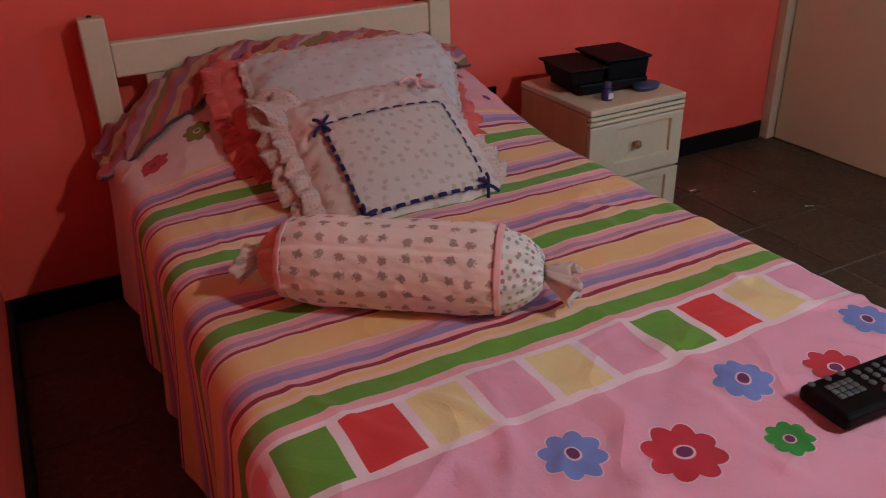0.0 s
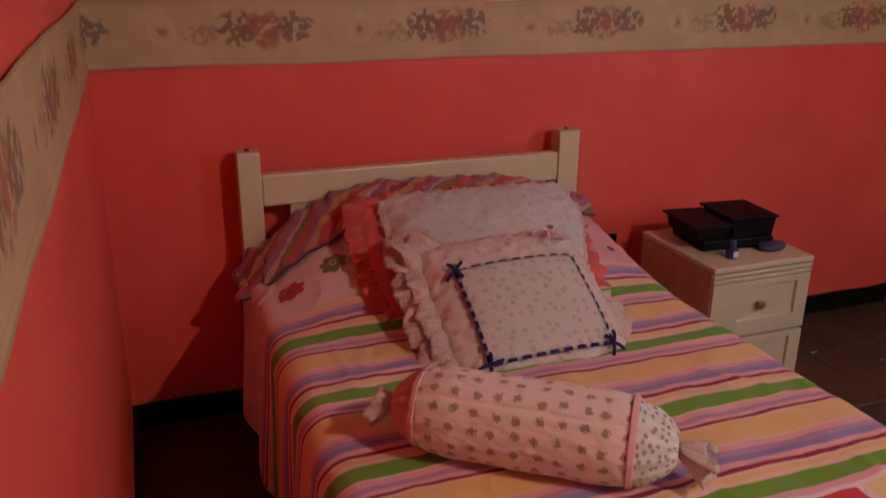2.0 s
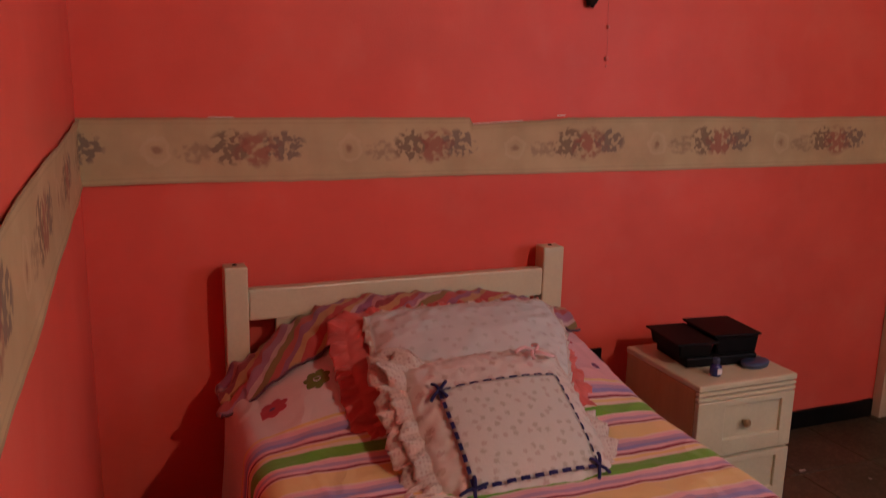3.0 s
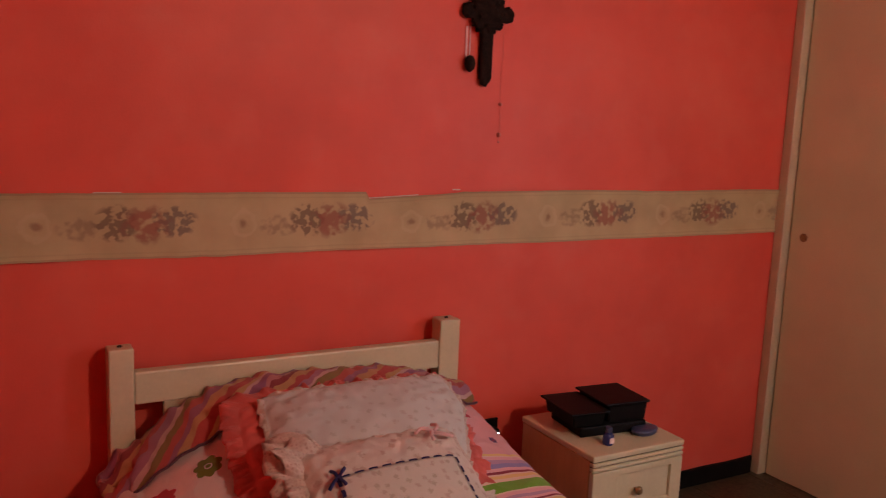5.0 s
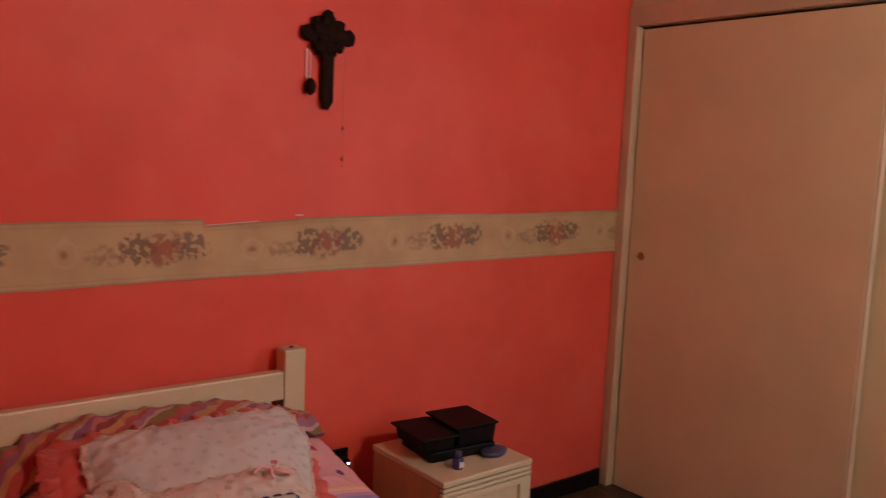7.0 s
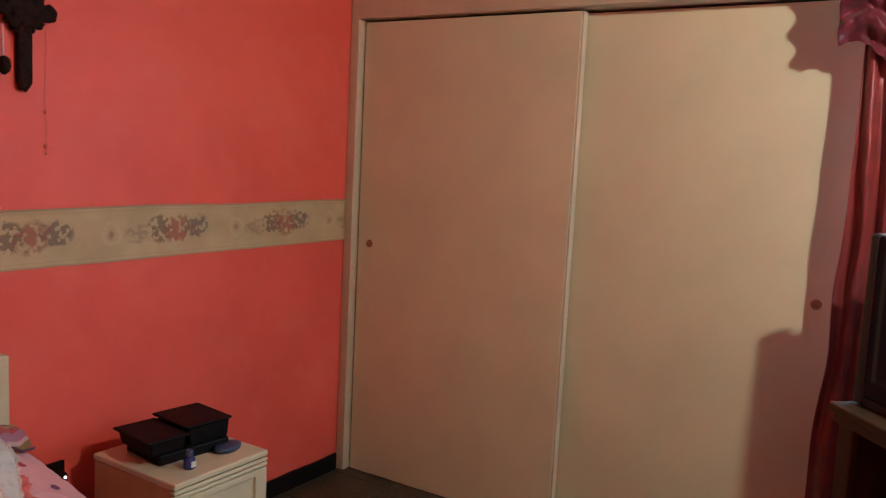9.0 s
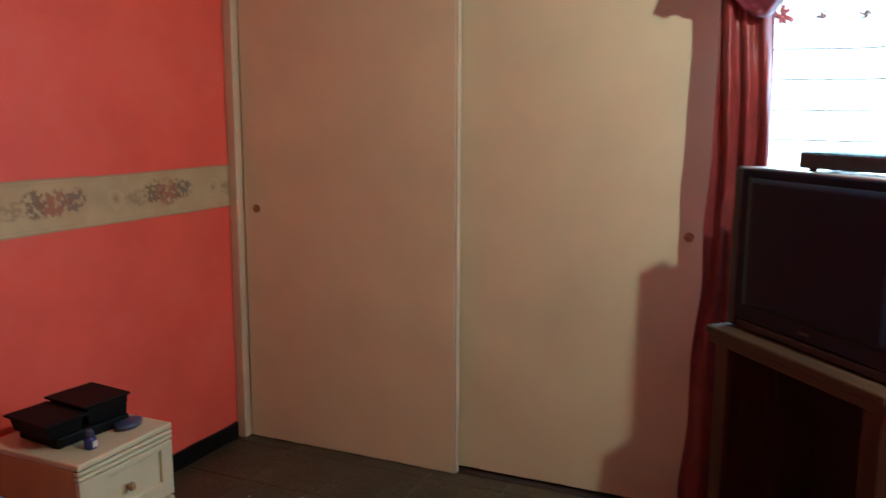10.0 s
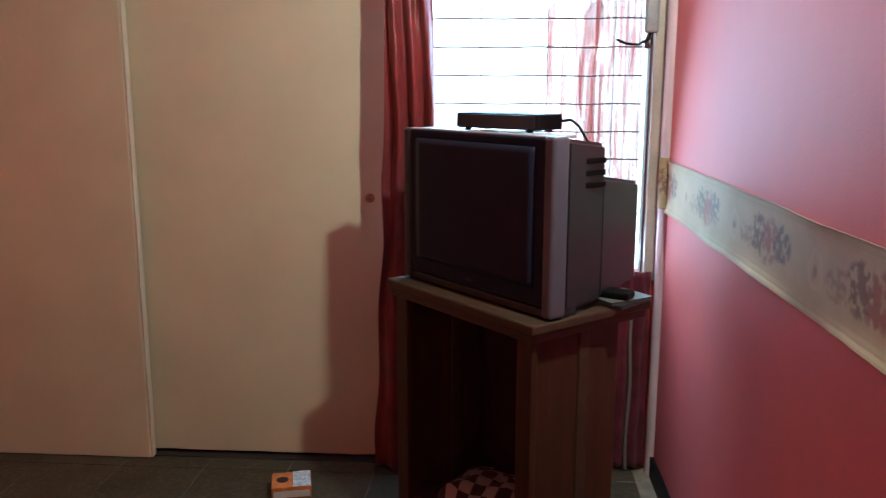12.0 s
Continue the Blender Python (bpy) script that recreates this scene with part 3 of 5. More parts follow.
part("conduit", tube([(WX - 0.062, -2.93 + 0.004 * math.sin(k), FZ + 0.01 + 0.069 * k) for k in range(11)], 0.006, 8), plain("dull_conduit", (0.22, 0.19, 0.16), 0.6), window, "pale conduit below the window")
part("window_sill", box((WX - 0.03, WY1, WZ0 - 0.03), (WX + 0.12, WY0, WZ0 + 0.004), 0.006), CREAM, window)
blade = mesh_of(box((-0.002, WY1 + 0.04, -0.046), (0.002, WY0 - 0.04, 0.046)), "louvre_blade", GLASS)
bar = mesh_of(tube([(0, WY1 + 0.036 + k * 0.1012, 0.0018 * math.sin(k * 2.1)) for k in range(9)], 0.0029, 6), "bar", STEEL)
for k in range(13):
    z = 0.803 + 0.1005 * k
    b = new("bar", bar)
    b.parent, b.location = window, (WX + 0.035, 0, z)
    g = new("louvre_blade", blade)
    g.parent, g.matrix_basis = window, pose(WX + 0.075, 0, z - 0.05, 0, 12, 0)
    g.visible_shadow = False
for y in (-2.36, -2.60, -2.84):
    part("upright_bar", box((WX + 0.041, y - 0.0017, WZ0), (WX + 0.044, y + 0.0017, WZ1)), STEEL, window)

backdrop = tagged(part("backdrop", box((9.0, -14, -0.5), (9.1, 9, 9.0)), emitter("bright_haze", (0.93, 0.97, 1.0), 2.6)), "white glare of daylight outside", "backdrop", kind="structure")

# floor tiles
tile_mesh = mesh_of(box((-0.1632, -0.1632, -0.006), (0.1632, 0.1632, 0), 0.0015, seg=1), "tile", TILE)
for i in range(10):
    for j in range(10):
        if -3.03 < -0.16 - j * 0.33 < 0 and 0.16 + i * 0.33 < 3.2:
            t = new("tile", tile_mesh)
            t.parent = floor
            t.matrix_basis = pose(0.165 + i * 0.33, 0.01 - 0.165 - j * 0.33, FZ + random.uniform(-0.0006, 0.0006), random.uniform(-0.12, 0.12), random.uniform(-0.12, 0.12), random.uniform(-0.15, 0.15))

# ---- bed ----
BX0, BX1, BZ, BFOOT = 0.405, 1.372, 0.53, -2.02


RIDGES = ((0.60, -1.44, 0.665, -1.70, 0.007), (0.70, -1.50, 0.60, -1.78, 0.005), (0.98, -1.56, 1.08, -1.74, 0.005), (1.20, -1.62, 1.34, -1.90, 0.006),
          (0.44, -1.30, 0.52, -1.62, 0.006), (0.90, -1.80, 1.02, -1.98, 0.006), (0.50, -0.62, 0.44, -0.95, 0.004), (1.15, -0.95, 1.32, -1.25, 0.005))

crease_rng = random.Random(11)
CREASES = []
for _ in range(16):
    cx, cy, turn, half = crease_rng.uniform(0.45, 1.30), crease_rng.uniform(-1.96, -0.95), crease_rng.uniform(0, math.pi), crease_rng.uniform(0.06, 0.16)
    CREASES.append((cx - half * math.cos(turn), cy - half * math.sin(turn), cx + half * math.cos(turn), cy + half * math.sin(turn), crease_rng.uniform(0.0025, 0.0045)))


def bed_height(x, y):
    """The top of the covered mattress, with the pillow under the spread near the headboard."""
    t = min(1.0, abs((x - 0.885) / 0.56))
    across = max(0.0, 1 - t ** 2.2) ** 0.6
    if x < 0.885:
        across = 1 - (1 - min(max((x - 0.40) / 0.405, 0.0), 1.0)) ** 1.6
    z = BZ + 0.205 * across * smooth_step(-0.72, -0.10, y)
    for x0, y0, x1, y1, high in (*RIDGES, *CREASES):
        dx, dy = x1 - x0, y1 - y0
        k = ((x - x0) * dx + (y - y0) * dy) / (dx * dx + dy * dy)
        if 0 < k < 1:
            away = ((x - x0) * dy - (y - y0) * dx) / math.hypot(dx, dy) + 0.02 * math.sin(k * 4 + x0 * 9)
            z += high * math.sin(k * math.pi) * math.exp(-(away / 0.011) ** 2)
    return z + 0.006 * wob(x * 5, y * 4, 2.0) + 0.003 * wob(x * 13, y * 16, 5.0) + 0.0035 * wob(x * 7 + y * 21, y * 9 - x * 17, 1.0) + 0.006 * max(0.0, 1 - abs(wob(x * 3.0 - y * 1.5, y * 3.5 + x, 9.0)) * 9) * smooth_step(-1.2, -1.6, y)


bed = thing("bed_frame", "cream painted wooden bed frame with a slatted headboard", "bed")
for x0, x1 in ((0.353, 0.418), (1.352, 1.425)):
    bm = box((x0, -0.092, FZ), (x1, -0.030, 0.861), 0.005)
    post = part("post", bm, CREAM, bed)
    part("bolt", lathe(((0.007, 0), (0.007, 0.003), (0.004, 0.005)), 10, m=pose((x0 + x1) / 2, -0.06, 0.8605)), DARK, post, "dark bolt head")
part("top_rail", box((0.418, -0.088, 0.702), (1.352, -0.050, 0.794), 0.006), CREAM, bed)
part("bottom_rail", box((0.418, -0.085, 0.28), (1.352, -0.050, 0.36), 0.006), CREAM, bed)
for k in range(5):
    x = 0.495 + k * 0.18
    part("slat", box((x, -0.080, 0.36), (x + 0.10, -0.056, 0.702), 0.003), CREAM, bed)
for x in (0.415, 1.335):
    part("side_rail", box((x, -2.0, 0.22), (x + 0.025, -0.09, 0.34), 0.004), CREAM, bed)
    part("leg", box((x - 0.01, -2.0, FZ), (x + 0.05, -1.94, 0.34), 0.004), CREAM, bed)
tagged(part("mattress", box((0.40, -1.99, 0.341), (1.375, -0.10, BZ - 0.03), 0.03, seg=3), TICK), "plain mattress on the bed under the spread", "mattress")

HANG = 0.46
TOPW = BX1 - BX0


def spread_point(i, j):
    """Across the cloth (left hem, top, right hem) and from the headboard to the foot."""
    a = -HANG + i * (TOPW + 2 * HANG)
    y = -0.105 + j * (BFOOT + 0.105)
    over = max(0.0, -a, a - TOPW)
    side = -1 if a < 0 else 1
    x = BX0 + min(max(a, 0.0), TOPW)
    z = bed_height(x, y)
    if over > 0:
        r = 0.065
        if over < r * 1.57:
            x += side * r * math.sin(over / r)
            z -= r * (1 - math.cos(over / r))
        else:
            d = over - r * 1.57
            k = d / HANG
            fold = math.sin(y * 23 + 2.2 * wob(y * 2.5, 4.0 + side)) * 0.55 + wob(y * 9, d * 2, 6.0) * 0.6
            x += side * (r + 0.028 * k + 0.030 * k * fold)
            z -= r + d * (1 - 0.05 * wob(y * 3, 8.0))
            y += 0.012 * k * math.cos(y * 23)
    return (x, y, max(z, FZ + 0.012))


bm = grid(spread_point, 250, 300, uv=lambda i, j: (BX0 - HANG + i * (TOPW + 2 * HANG), 0.105 + j * (-BFOOT - 0.105)))
spread = tagged(part("bedspread", bm, PRINT, smooth=True), "pink cotton bedspread printed with stripes, blocks and flowers", "bedspread")
thicken(spread, 0.004, 1)
bm = grid(lambda i, j: (BX0 + i * TOPW, BFOOT - 0.035 * math.sin(min(j * 3, 1.0) * 1.57) - 0.02 * j * math.sin(i * 25), bed_height(BX0 + i * TOPW, BFOOT) - j * 0.45), 60, 20, uv=lambda i, j: (BX0 + i * TOPW, -BFOOT + j * 0.45))
thicken(part("foot_drop", bm, PRINT, spread, smooth=True), 0.003)


def print_flower(cx, cy, r, petals, turn, colour, ring, heart):
    """A printed flower lying on the spread: scalloped rim, pale outline, eye."""
    def disc(name, radius, lobes, mat, lift, parent, rag=0.0):
        bm = bmesh.new()
        n, rings = 64, 10
        c = bm.verts.new((cx, cy, bed_height(cx, cy) + lift))
        prev = None
        for q in range(1, rings + 1):
            cur = []
            for k in range(n):
                a = 2 * math.pi * k / n
                rr = radius * (1 + (0.26 * (abs(math.cos(lobes * (a - turn) / 2)) - 0.6) if lobes else 0.0)) * (1 + rag * wob(math.cos(a) * 2, math.sin(a) * 2, cx * 9)) * q / rings
                x, y = cx + rr * math.cos(a), cy + rr * math.sin(a)
                cur.append(bm.verts.new((x, y, bed_height(x, y) + lift)))
            for k in range(n):
                if prev:
                    bm.faces.new((prev[k], cur[k], cur[(k + 1) % n], prev[(k + 1) % n]))
                else:
                    bm.faces.new((c, cur[k], cur[(k + 1) % n]))
            prev = cur
        return part(name, bm, mat, parent, smooth=True)

    r *= 0.88
    pale = disc("flower_print", r * 1.02, petals, INKS["pale"], 0.0007, spread, 0.05)
    disc("petals", r * 0.965, petals, INKS[colour], 0.0011, pale, 0.06)
    disc("ring", r * 0.28, 0, INKS[ring], 0.0015, pale)
    disc("eye", r * 0.21, 0, INKS[heart], 0.0019, pale)


INKS = {n: fabric("ink_" + n, c) for n, c in (("pale", (0.80, 0.62, 0.70)), ("blue", (0.19, 0.28, 0.66)), ("red", (0.50, 0.04, 0.065)), ("green", (0.06, 0.32, 0.055)), ("olive", (0.16, 0.17, 0.03)), ("purple", (0.14, 0.04, 0.12)))}
for row in ((0.724, -1.713, 0.050, 8, 0.2, "blue", "pale", "purple"), (0.852, -1.785, 0.060, 8, 0.1, "red", "pale", "purple"),
            (0.995, -1.833, 0.037, 8, 0.3, "green", "pale", "purple"), (1.038, -1.708, 0.049, 8, 0.4, "blue", "pale", "purple"),
            (1.182, -1.755, 0.052, 8, 0.0, "red", "pale", "purple"), (1.338, -1.69, 0.048, 8, 0.5, "blue", "pale", "purple"),
            (0.50, -1.84, 0.05, 8, 0.5, "red", "pale", "purple"), (0.64, -1.94, 0.045, 8, 0.5, "blue", "pale", "purple"),
            (1.30, -1.94, 0.05, 8, 0.5, "blue", "pale", "purple"),
            (0.556, -0.338, 0.040, 7, 0.2, "olive", "pale", "olive"), (0.432, -0.368, 0.044, 7, 0.2, "red", "red", "purple"),
            (1.335, -0.30, 0.018, 6, 0.2, "red", "red", "purple"), (1.36, -0.42, 0.014, 6, 0.2, "purple", "red", "purple")):
    print_flower(*row)


# frilled edge of the sham along the headboard
SHAM_RIM = ((0.31, 0.500), (0.355, 0.555), (0.408, 0.605), (0.468, 0.652), (0.535, 0.693), (0.633, 0.736), (0.76, 0.752), (0.90, 0.748), (1.15, 0.738), (1.28, 0.705), (1.43, 0.650))


def sham_rim(x):
    for (x0, z0), (x1, z1) in zip(SHAM_RIM, SHAM_RIM[1:]):
        if x <= x1:
            return z0 + (z1 - z0) * max(0.0, (x - x0) / (x1 - x0))
    return SHAM_RIM[-1][1]


def sham_ruffle(i, j):
    x = 0.318 + i * 1.102
    xb = min(max(x, 0.385), 1.385)
    bunch = 1 + 1.6 * smooth_step(0.47, 0.36, x)
    wave = bunch * (0.003 * math.sin(i * 95 + 6 * wob(i * 9, 1.0)) * (1 - 0.6 * j) + 0.006 * wob(i * 21, j * 3, 2.0) + 0.004 * wob(i * 55, j * 5, 4.0))
    y = -0.098 - (0.125 + 0.04 * smooth_step(0.85, 0.60, x) - 0.03 * smooth_step(0.42, 0.33, x)) * j + wave * (1 - 0.5 * j)
    low = bed_height(xb, y) - 0.06 * smooth_step(0.42, 0.32, x)
    z = sham_rim(x) * (1 - j) + (low + 0.012) * j + 0.014 * math.sin(j * 3.14) + wave * 1.1
    return (x + 0.01 * bunch * wob(i * 30, j * 6, 8.0), y, max(z, low + 0.010))


sham = thing("pillow_sham", "gathered multicoloured pillow sham frill along the headboard", "pillow sham")
frill_ob = part("frill", grid(sham_ruffle, 240, 14, uv=lambda i, j: (i * 1.08, j * 0.16)), RUFFLE, sham, smooth=True)
thicken(frill_ob, 0.004)


part("piping", tube([Vector(sham_ruffle(k / 90, 1.0)) + Vector((0, -0.002, 0.003)) for k in range(91)], 0.004, 6), fabric("dark_piping", (0.12, 0.05, 0.07)), sham, "dark corded seam", smooth=True)


# ---- cushions ----
def cushion_top(a, b, w, l, t, q=2.6, power=0.62):
    return t * (max(0.0, 1 - abs(a) ** q) ** power) * (max(0.0, 1 - abs(b) ** q) ** power)


def cushion(w, l, t_top, t_low, seed, crease=0.012, n=56, taper=0.0):
    """A stuffed cushion, w by l, its seam lying in z = 0."""
    bm = bmesh.new()
    for sign, t in ((1, t_top), (-1, t_low)):
        def at(i, j):
            a, b = 2 * i - 1, 2 * j - 1
            x, y = a * w / 2 * (1 - 0.05 * b * b), b * l / 2 * (1 - 0.05 * a * a)
            z = sign * cushion_top(a, b, w, l, t)
            edge = (1 - a * a) * (1 - b * b)
            x -= taper * max(0.0, a) * max(0.0, 0.4 - b) / 1.4
            z += crease * edge * (wob(x * 8 + seed, y * 8, sign) + 0.45 * wob(x * 22, y * 22 + seed, 2.0) - 0.5 * abs(wob(x * 6 - y * 9, y * 5 + seed, 3.0)))
            z += crease * 0.9 * (1 - edge) * wob(a * 9 + seed, b * 9, 4.0) * (1 if abs(a) < 1 and abs(b) < 1 else 0)
            return (x, y, z)
        g = grid(at, n, n, bm)
    bmesh.ops.remove_doubles(bm, verts=bm.verts, dist=1e-5)
    return bm


def frill(w, l, wide, waves, amp, seed, droop=0.0, sides=None, scallop=0.10, lift=0.0, taper=0.0):
    """A gathered frill round a w by l cushion. sides limits it to a stretch (from, to) of the way round, 0 to 1."""
    s0, s1 = sides or (0.0, 1.0)

    def at(i, j):
        s = (s0 + i * (s1 - s0)) * 2 * math.pi
        c, d = math.cos(s), math.sin(s)
        k = max(abs(c), abs(d))
        e = (abs(c / k) ** 8 + abs(d / k) ** 8) ** (-1 / 8)
        a, b = c / k * e, d / k * e
        g = wide * j * (1 + 0.25 * wob(s * 6, seed)) * (1 - scallop * j * abs(math.sin(s * waves * 0.75 + wob(s * 5, seed))))
        x = a * w / 2 * 0.97 + g * a / max(abs(a), abs(b)) * (1 if abs(a) > 0.75 else abs(a))
        y = b * l / 2 * 0.97 + g * b / max(abs(a), abs(b)) * (1 if abs(b) > 0.75 else abs(b))
        x -= taper * max(0.0, a) * max(0.0, 0.4 - b) / 1.4
        swing = amp * j * math.cos(s * waves + 2.5 * wob(s * 4, seed, 2.0)) * 0.6
        z = amp * j ** 0.8 * (math.sin(s * waves + 2.5 * wob(s * 4, seed, 2.0)) + 0.9 * wob(s * 21, j * 2, seed) + 0.7 * wob(s * 47, j * 3, seed + 5)) - droop * j * j + lift * math.sin(j * 2.2)
        return (x - d * swing, y + c * swing, z)

    return grid(at, int(760 * (s1 - s0)), 9)


def laid(name, label, m, w, l, tt, tl, mat, seed, frills=(), crease=0.012, taper=0.0):
    ob = thing(name, label, "cushion", m)
    part("cover", cushion(w, l, tt, tl, seed, crease, 72, taper), mat, ob, smooth=True)
    for wide, waves, amp, droop, fm, lab in frills:
        f = part("frill", frill(w, l, wide, waves, amp, seed, droop, taper=taper), fm, ob, lab, smooth=True)
        thicken(f, 0.002)
    return ob


coral = laid("pillow", "coral pillow with a gathered frill on the bed", pose(0.932, -0.435, 0.640, 29, 0, -1), 0.605, 0.40, 0.05, 0.02, CORAL, 3.0, ((0.050, 34, 0.010, 0.016, CORAL, "gathered coral frill"),))
white = laid("cushion", "white sprigged cushion leaning on the coral pillow", pose(0.968, -0.500, 0.655, 27, 0, -1), 0.56, 0.46, 0.066, 0.02, LINEN, 8.0, ((0.020, 40, 0.006, 0.006, NET, "thin lace edging"),), 0.011, 0.12)
CW, CL, CT = 0.43, 0.43, 0.062
C_M = pose(0.915, -0.745, 0.598, 30, -1, 0)
ribboned = laid("cushion", "pale sprigged lace cushion trimmed with navy ribbon", C_M, CW, CL, CT, 0.03, LACE, 14.0)
thicken(part("frill", frill(CW, CL, 0.052, 27, 0.010, 14.0, 0.014, (0.62, 1.0)), NET, ribboned, "gathered lace frill", smooth=True), 0.002)
thicken(part("frill", frill(CW, CL, 0.016, 30, 0.004, 17.0, 0.008, (0.03, 0.36)), NET, ribboned, "narrow lace edge", smooth=True), 0.002)
thicken(part("lace_layer", frill(CW, CL, 0.080, 30, 0.010, 14.0, 0.020, (0.34, 0.66), 0.14), NET, ribboned, "bunched lace frill", smooth=True), 0.002)
thicken(part("lace_layer", frill(CW * 0.94, CL * 0.94, 0.064, 26, 0.010, 33.0, 0.006, (0.35, 0.65), 0.16, 0.014), NET, ribboned, "loose second layer of lace", smooth=True), 0.002)


def on_cushion(x, y, lift):
    return (x, y, cushion_top(2 * x / CW, 2 * y / CL, CW, CL, CT) + lift)


SQ = (-0.150, 0.155, -0.170, 0.085)  # ribbon square on the cushion
bm = grid(lambda i, j: on_cushion(SQ[0] + i * (SQ[1] - SQ[0]), SQ[2] + j * (SQ[3] - SQ[2]), 0.007), 30, 30)
thicken(part("panel", bm, PANEL, ribboned, "white sprigged centre panel", smooth=True), 0.002)


def dash(x0, y0, x1, y1, wide=0.008):
    dx, dy = x1 - x0, y1 - y0
    k = math.hypot(dx, dy)
    px, py = -dy / k * wide / 2, dx / k * wide / 2
    bm = grid(lambda i, j: on_cushion(x0 + dx * i + px * (2 * j - 1), y0 + dy * i + py * (2 * j - 1), 0.0105 + 0.0015 * math.sin(i * 3.14)), 6, 2)
    thicken(part("ribbon", bm, NAVY, ribboned), 0.0015)


corners = ((SQ[0], SQ[2]), (SQ[1], SQ[2]), (SQ[1], SQ[3]), (SQ[0], SQ[3]))
for (x0, y0), (x1, y1) in zip(corners, corners[1:] + corners[:1]):
    count = 9
    wide = 0.0085 if y1 <= y0 + 0.01 and not (y0 == SQ[3] and y1 == SQ[3]) else 0.0038
    for k in range(count):
        a, b = (k + 0.18) / count, (k + 0.82) / count
        dash(x0 + (x1 - x0) * a, y0 + (y1 - y0) * a, x0 + (x1 - x0) * b, y0 + (y1 - y0) * b, wide)
for x, y, turn in ((SQ[0], SQ[3], 0.4), (SQ[1], SQ[2], 0.9), (SQ[0], SQ[2], -0.2)):
    bm = bmesh.new()
    for ang, length in ((turn + 0.2, 0.030), (turn + 1.4, 0.026), (turn + 3.3, 0.034), (turn + 4.6, 0.028)):
        pts = [on_cushion(x + math.cos(ang + 0.15 * q) * length * q, y + math.sin(ang + 0.15 * q) * length * q, 0.013 + 0.005 * math.sin(q * 3.1)) for q in (0, 0.25, 0.5, 0.75, 1.0)]
        tube(pts, 0.0042, 8, bm)
    part("bow", bm, NAVY, ribboned, "navy ribbon bow")
bm = bmesh.new()
for ang, length in ((0.5, 0.045), (2.5, 0.050), (3.7, 0.035), (5.4, 0.055)):
    tube([on_cushion(0.135 + math.cos(ang + 0.6 * q * q) * length * q, 0.170 + math.sin(ang + 0.6 * q * q) * length * q, 0.012 + 0.010 * math.sin(q * 3.1)) for q in (0, 0.25, 0.5, 0.75, 1.0)], 0.0045, 8, bm)
part("bow", bm, SATINP, ribboned, "pink ribbon bow", smooth=True)

# ---- bolster ----
A, B = Vector((0.495, -1.090, 0.606)), Vector((0.895, -1.395, 0.606))
axis = B - A
LEN = axis.length
bol_m = Matrix.Translation((A + B) / 2) @ axis.to_track_quat("X", "Z").to_matrix().to_4x4()
bolster = thing("bolster", "sprigged bolster pillow with tied ends on the bedspread", "pillow", bol_m)


def bolster_r(s):
    e = min(1.0, (1 - abs(s)) / 0.52)
    return 0.016 + 0.064 * max(0.0, 1 - (1 - e) ** 2.2) ** 0.62


def bolster_fn(lo, hi, puff=0.0):
    def at(i, j):
        s = lo + (hi - lo) * j
        a = 2 * math.pi * i
        r = bolster_r(s) + puff + 0.0022 * wob(math.cos(a) * 4, math.sin(a) * 4, s * 9) + 0.0035 * abs(s) ** 3 * math.sin(a * 14 + 3 * s)
        for seam in (0.9, 1.55, 2.3):
            r -= 0.0035 * math.exp(-((a - seam - 0.08 * wob(s * 4, seam)) / 0.05) ** 2) * smooth_step(0.98, 0.6, abs(s))
        r += 0.0018 * wob(math.cos(a) * 9, math.sin(a) * 9, s * 16)
        z = r * math.sin(a)
        return (s * (LEN / 2), r * math.cos(a), max(z, -0.072 + 0.1 * max(0.0, abs(s) - 0.8)))
    return at


part("cover", grid(bolster_fn(-0.80, 0.70), 144, 60, uv=lambda i, j: (i * 0.55, j * 0.37), close_u=True), BOLSTER, bolster, smooth=True)
part("end_panel", grid(bolster_fn(-0.99, -0.80), 72, 12, uv=lambda i, j: (i, j), close_u=True), fabric("peach_end", (0.60, 0.27, 0.20)), bolster, "peach gathered end", smooth=True)
part("end_panel", grid(bolster_fn(0.70, 0.99), 72, 14, uv=lambda i, j: (i * 0.45, j * 0.10), close_u=True), MINT, bolster, "mint sprigged gathered end", smooth=True)
for s in (-0.79, 0.70):
    thicken(part("ribbon_band", grid(bolster_fn(s - 0.024, s + 0.024, 0.003), 72, 4, close_u=True), SATINP, bolster, "pink ribbon band", smooth=True), 0.002)
for side, size in ((-1, 0.042), (1, 0.055)):
    def tie(i, j, side=side, size=size):
        a = 2 * math.pi * i
        r = 0.010 + (0.026 + 0.010 * math.sin(a * 5 + side) + 0.006 * math.sin(a * 11 + 2)) * j ** 0.8
        return (side * (LEN / 2 * 0.985 + size * j * (1 + 0.2 * math.sin(a * 3))), r * math.cos(a), r * 0.75 * math.sin(a) - 0.018 * j)
    thicken(part("tied_end", grid(tie, 48, 8, close_u=True), LACE, bolster, "flared tied cloth end", smooth=True), 0.002)

# ---- remote control on the spread ----
RZ = bed_height(1.15, -1.80)
remote = thing("remote_control", "black remote control with grey keys on the bedspread", "remote control", pose(1.165, -1.815, RZ + 0.004, 0, 0, -3))
part("case", box((-0.10, -0.056, 0), (0.10, 0.030, 0.026), 0.008, seg=3), BLACKP, remote)
KEY = plain("grey_rubber", (0.10, 0.12, 0.125), 0.6, 0.2, 40)
key_mesh = mesh_of(box((-0.0055, -0.0048, 0), (0.0055, 0.0048, 0.003), 0.0015, seg=1), "key", KEY)
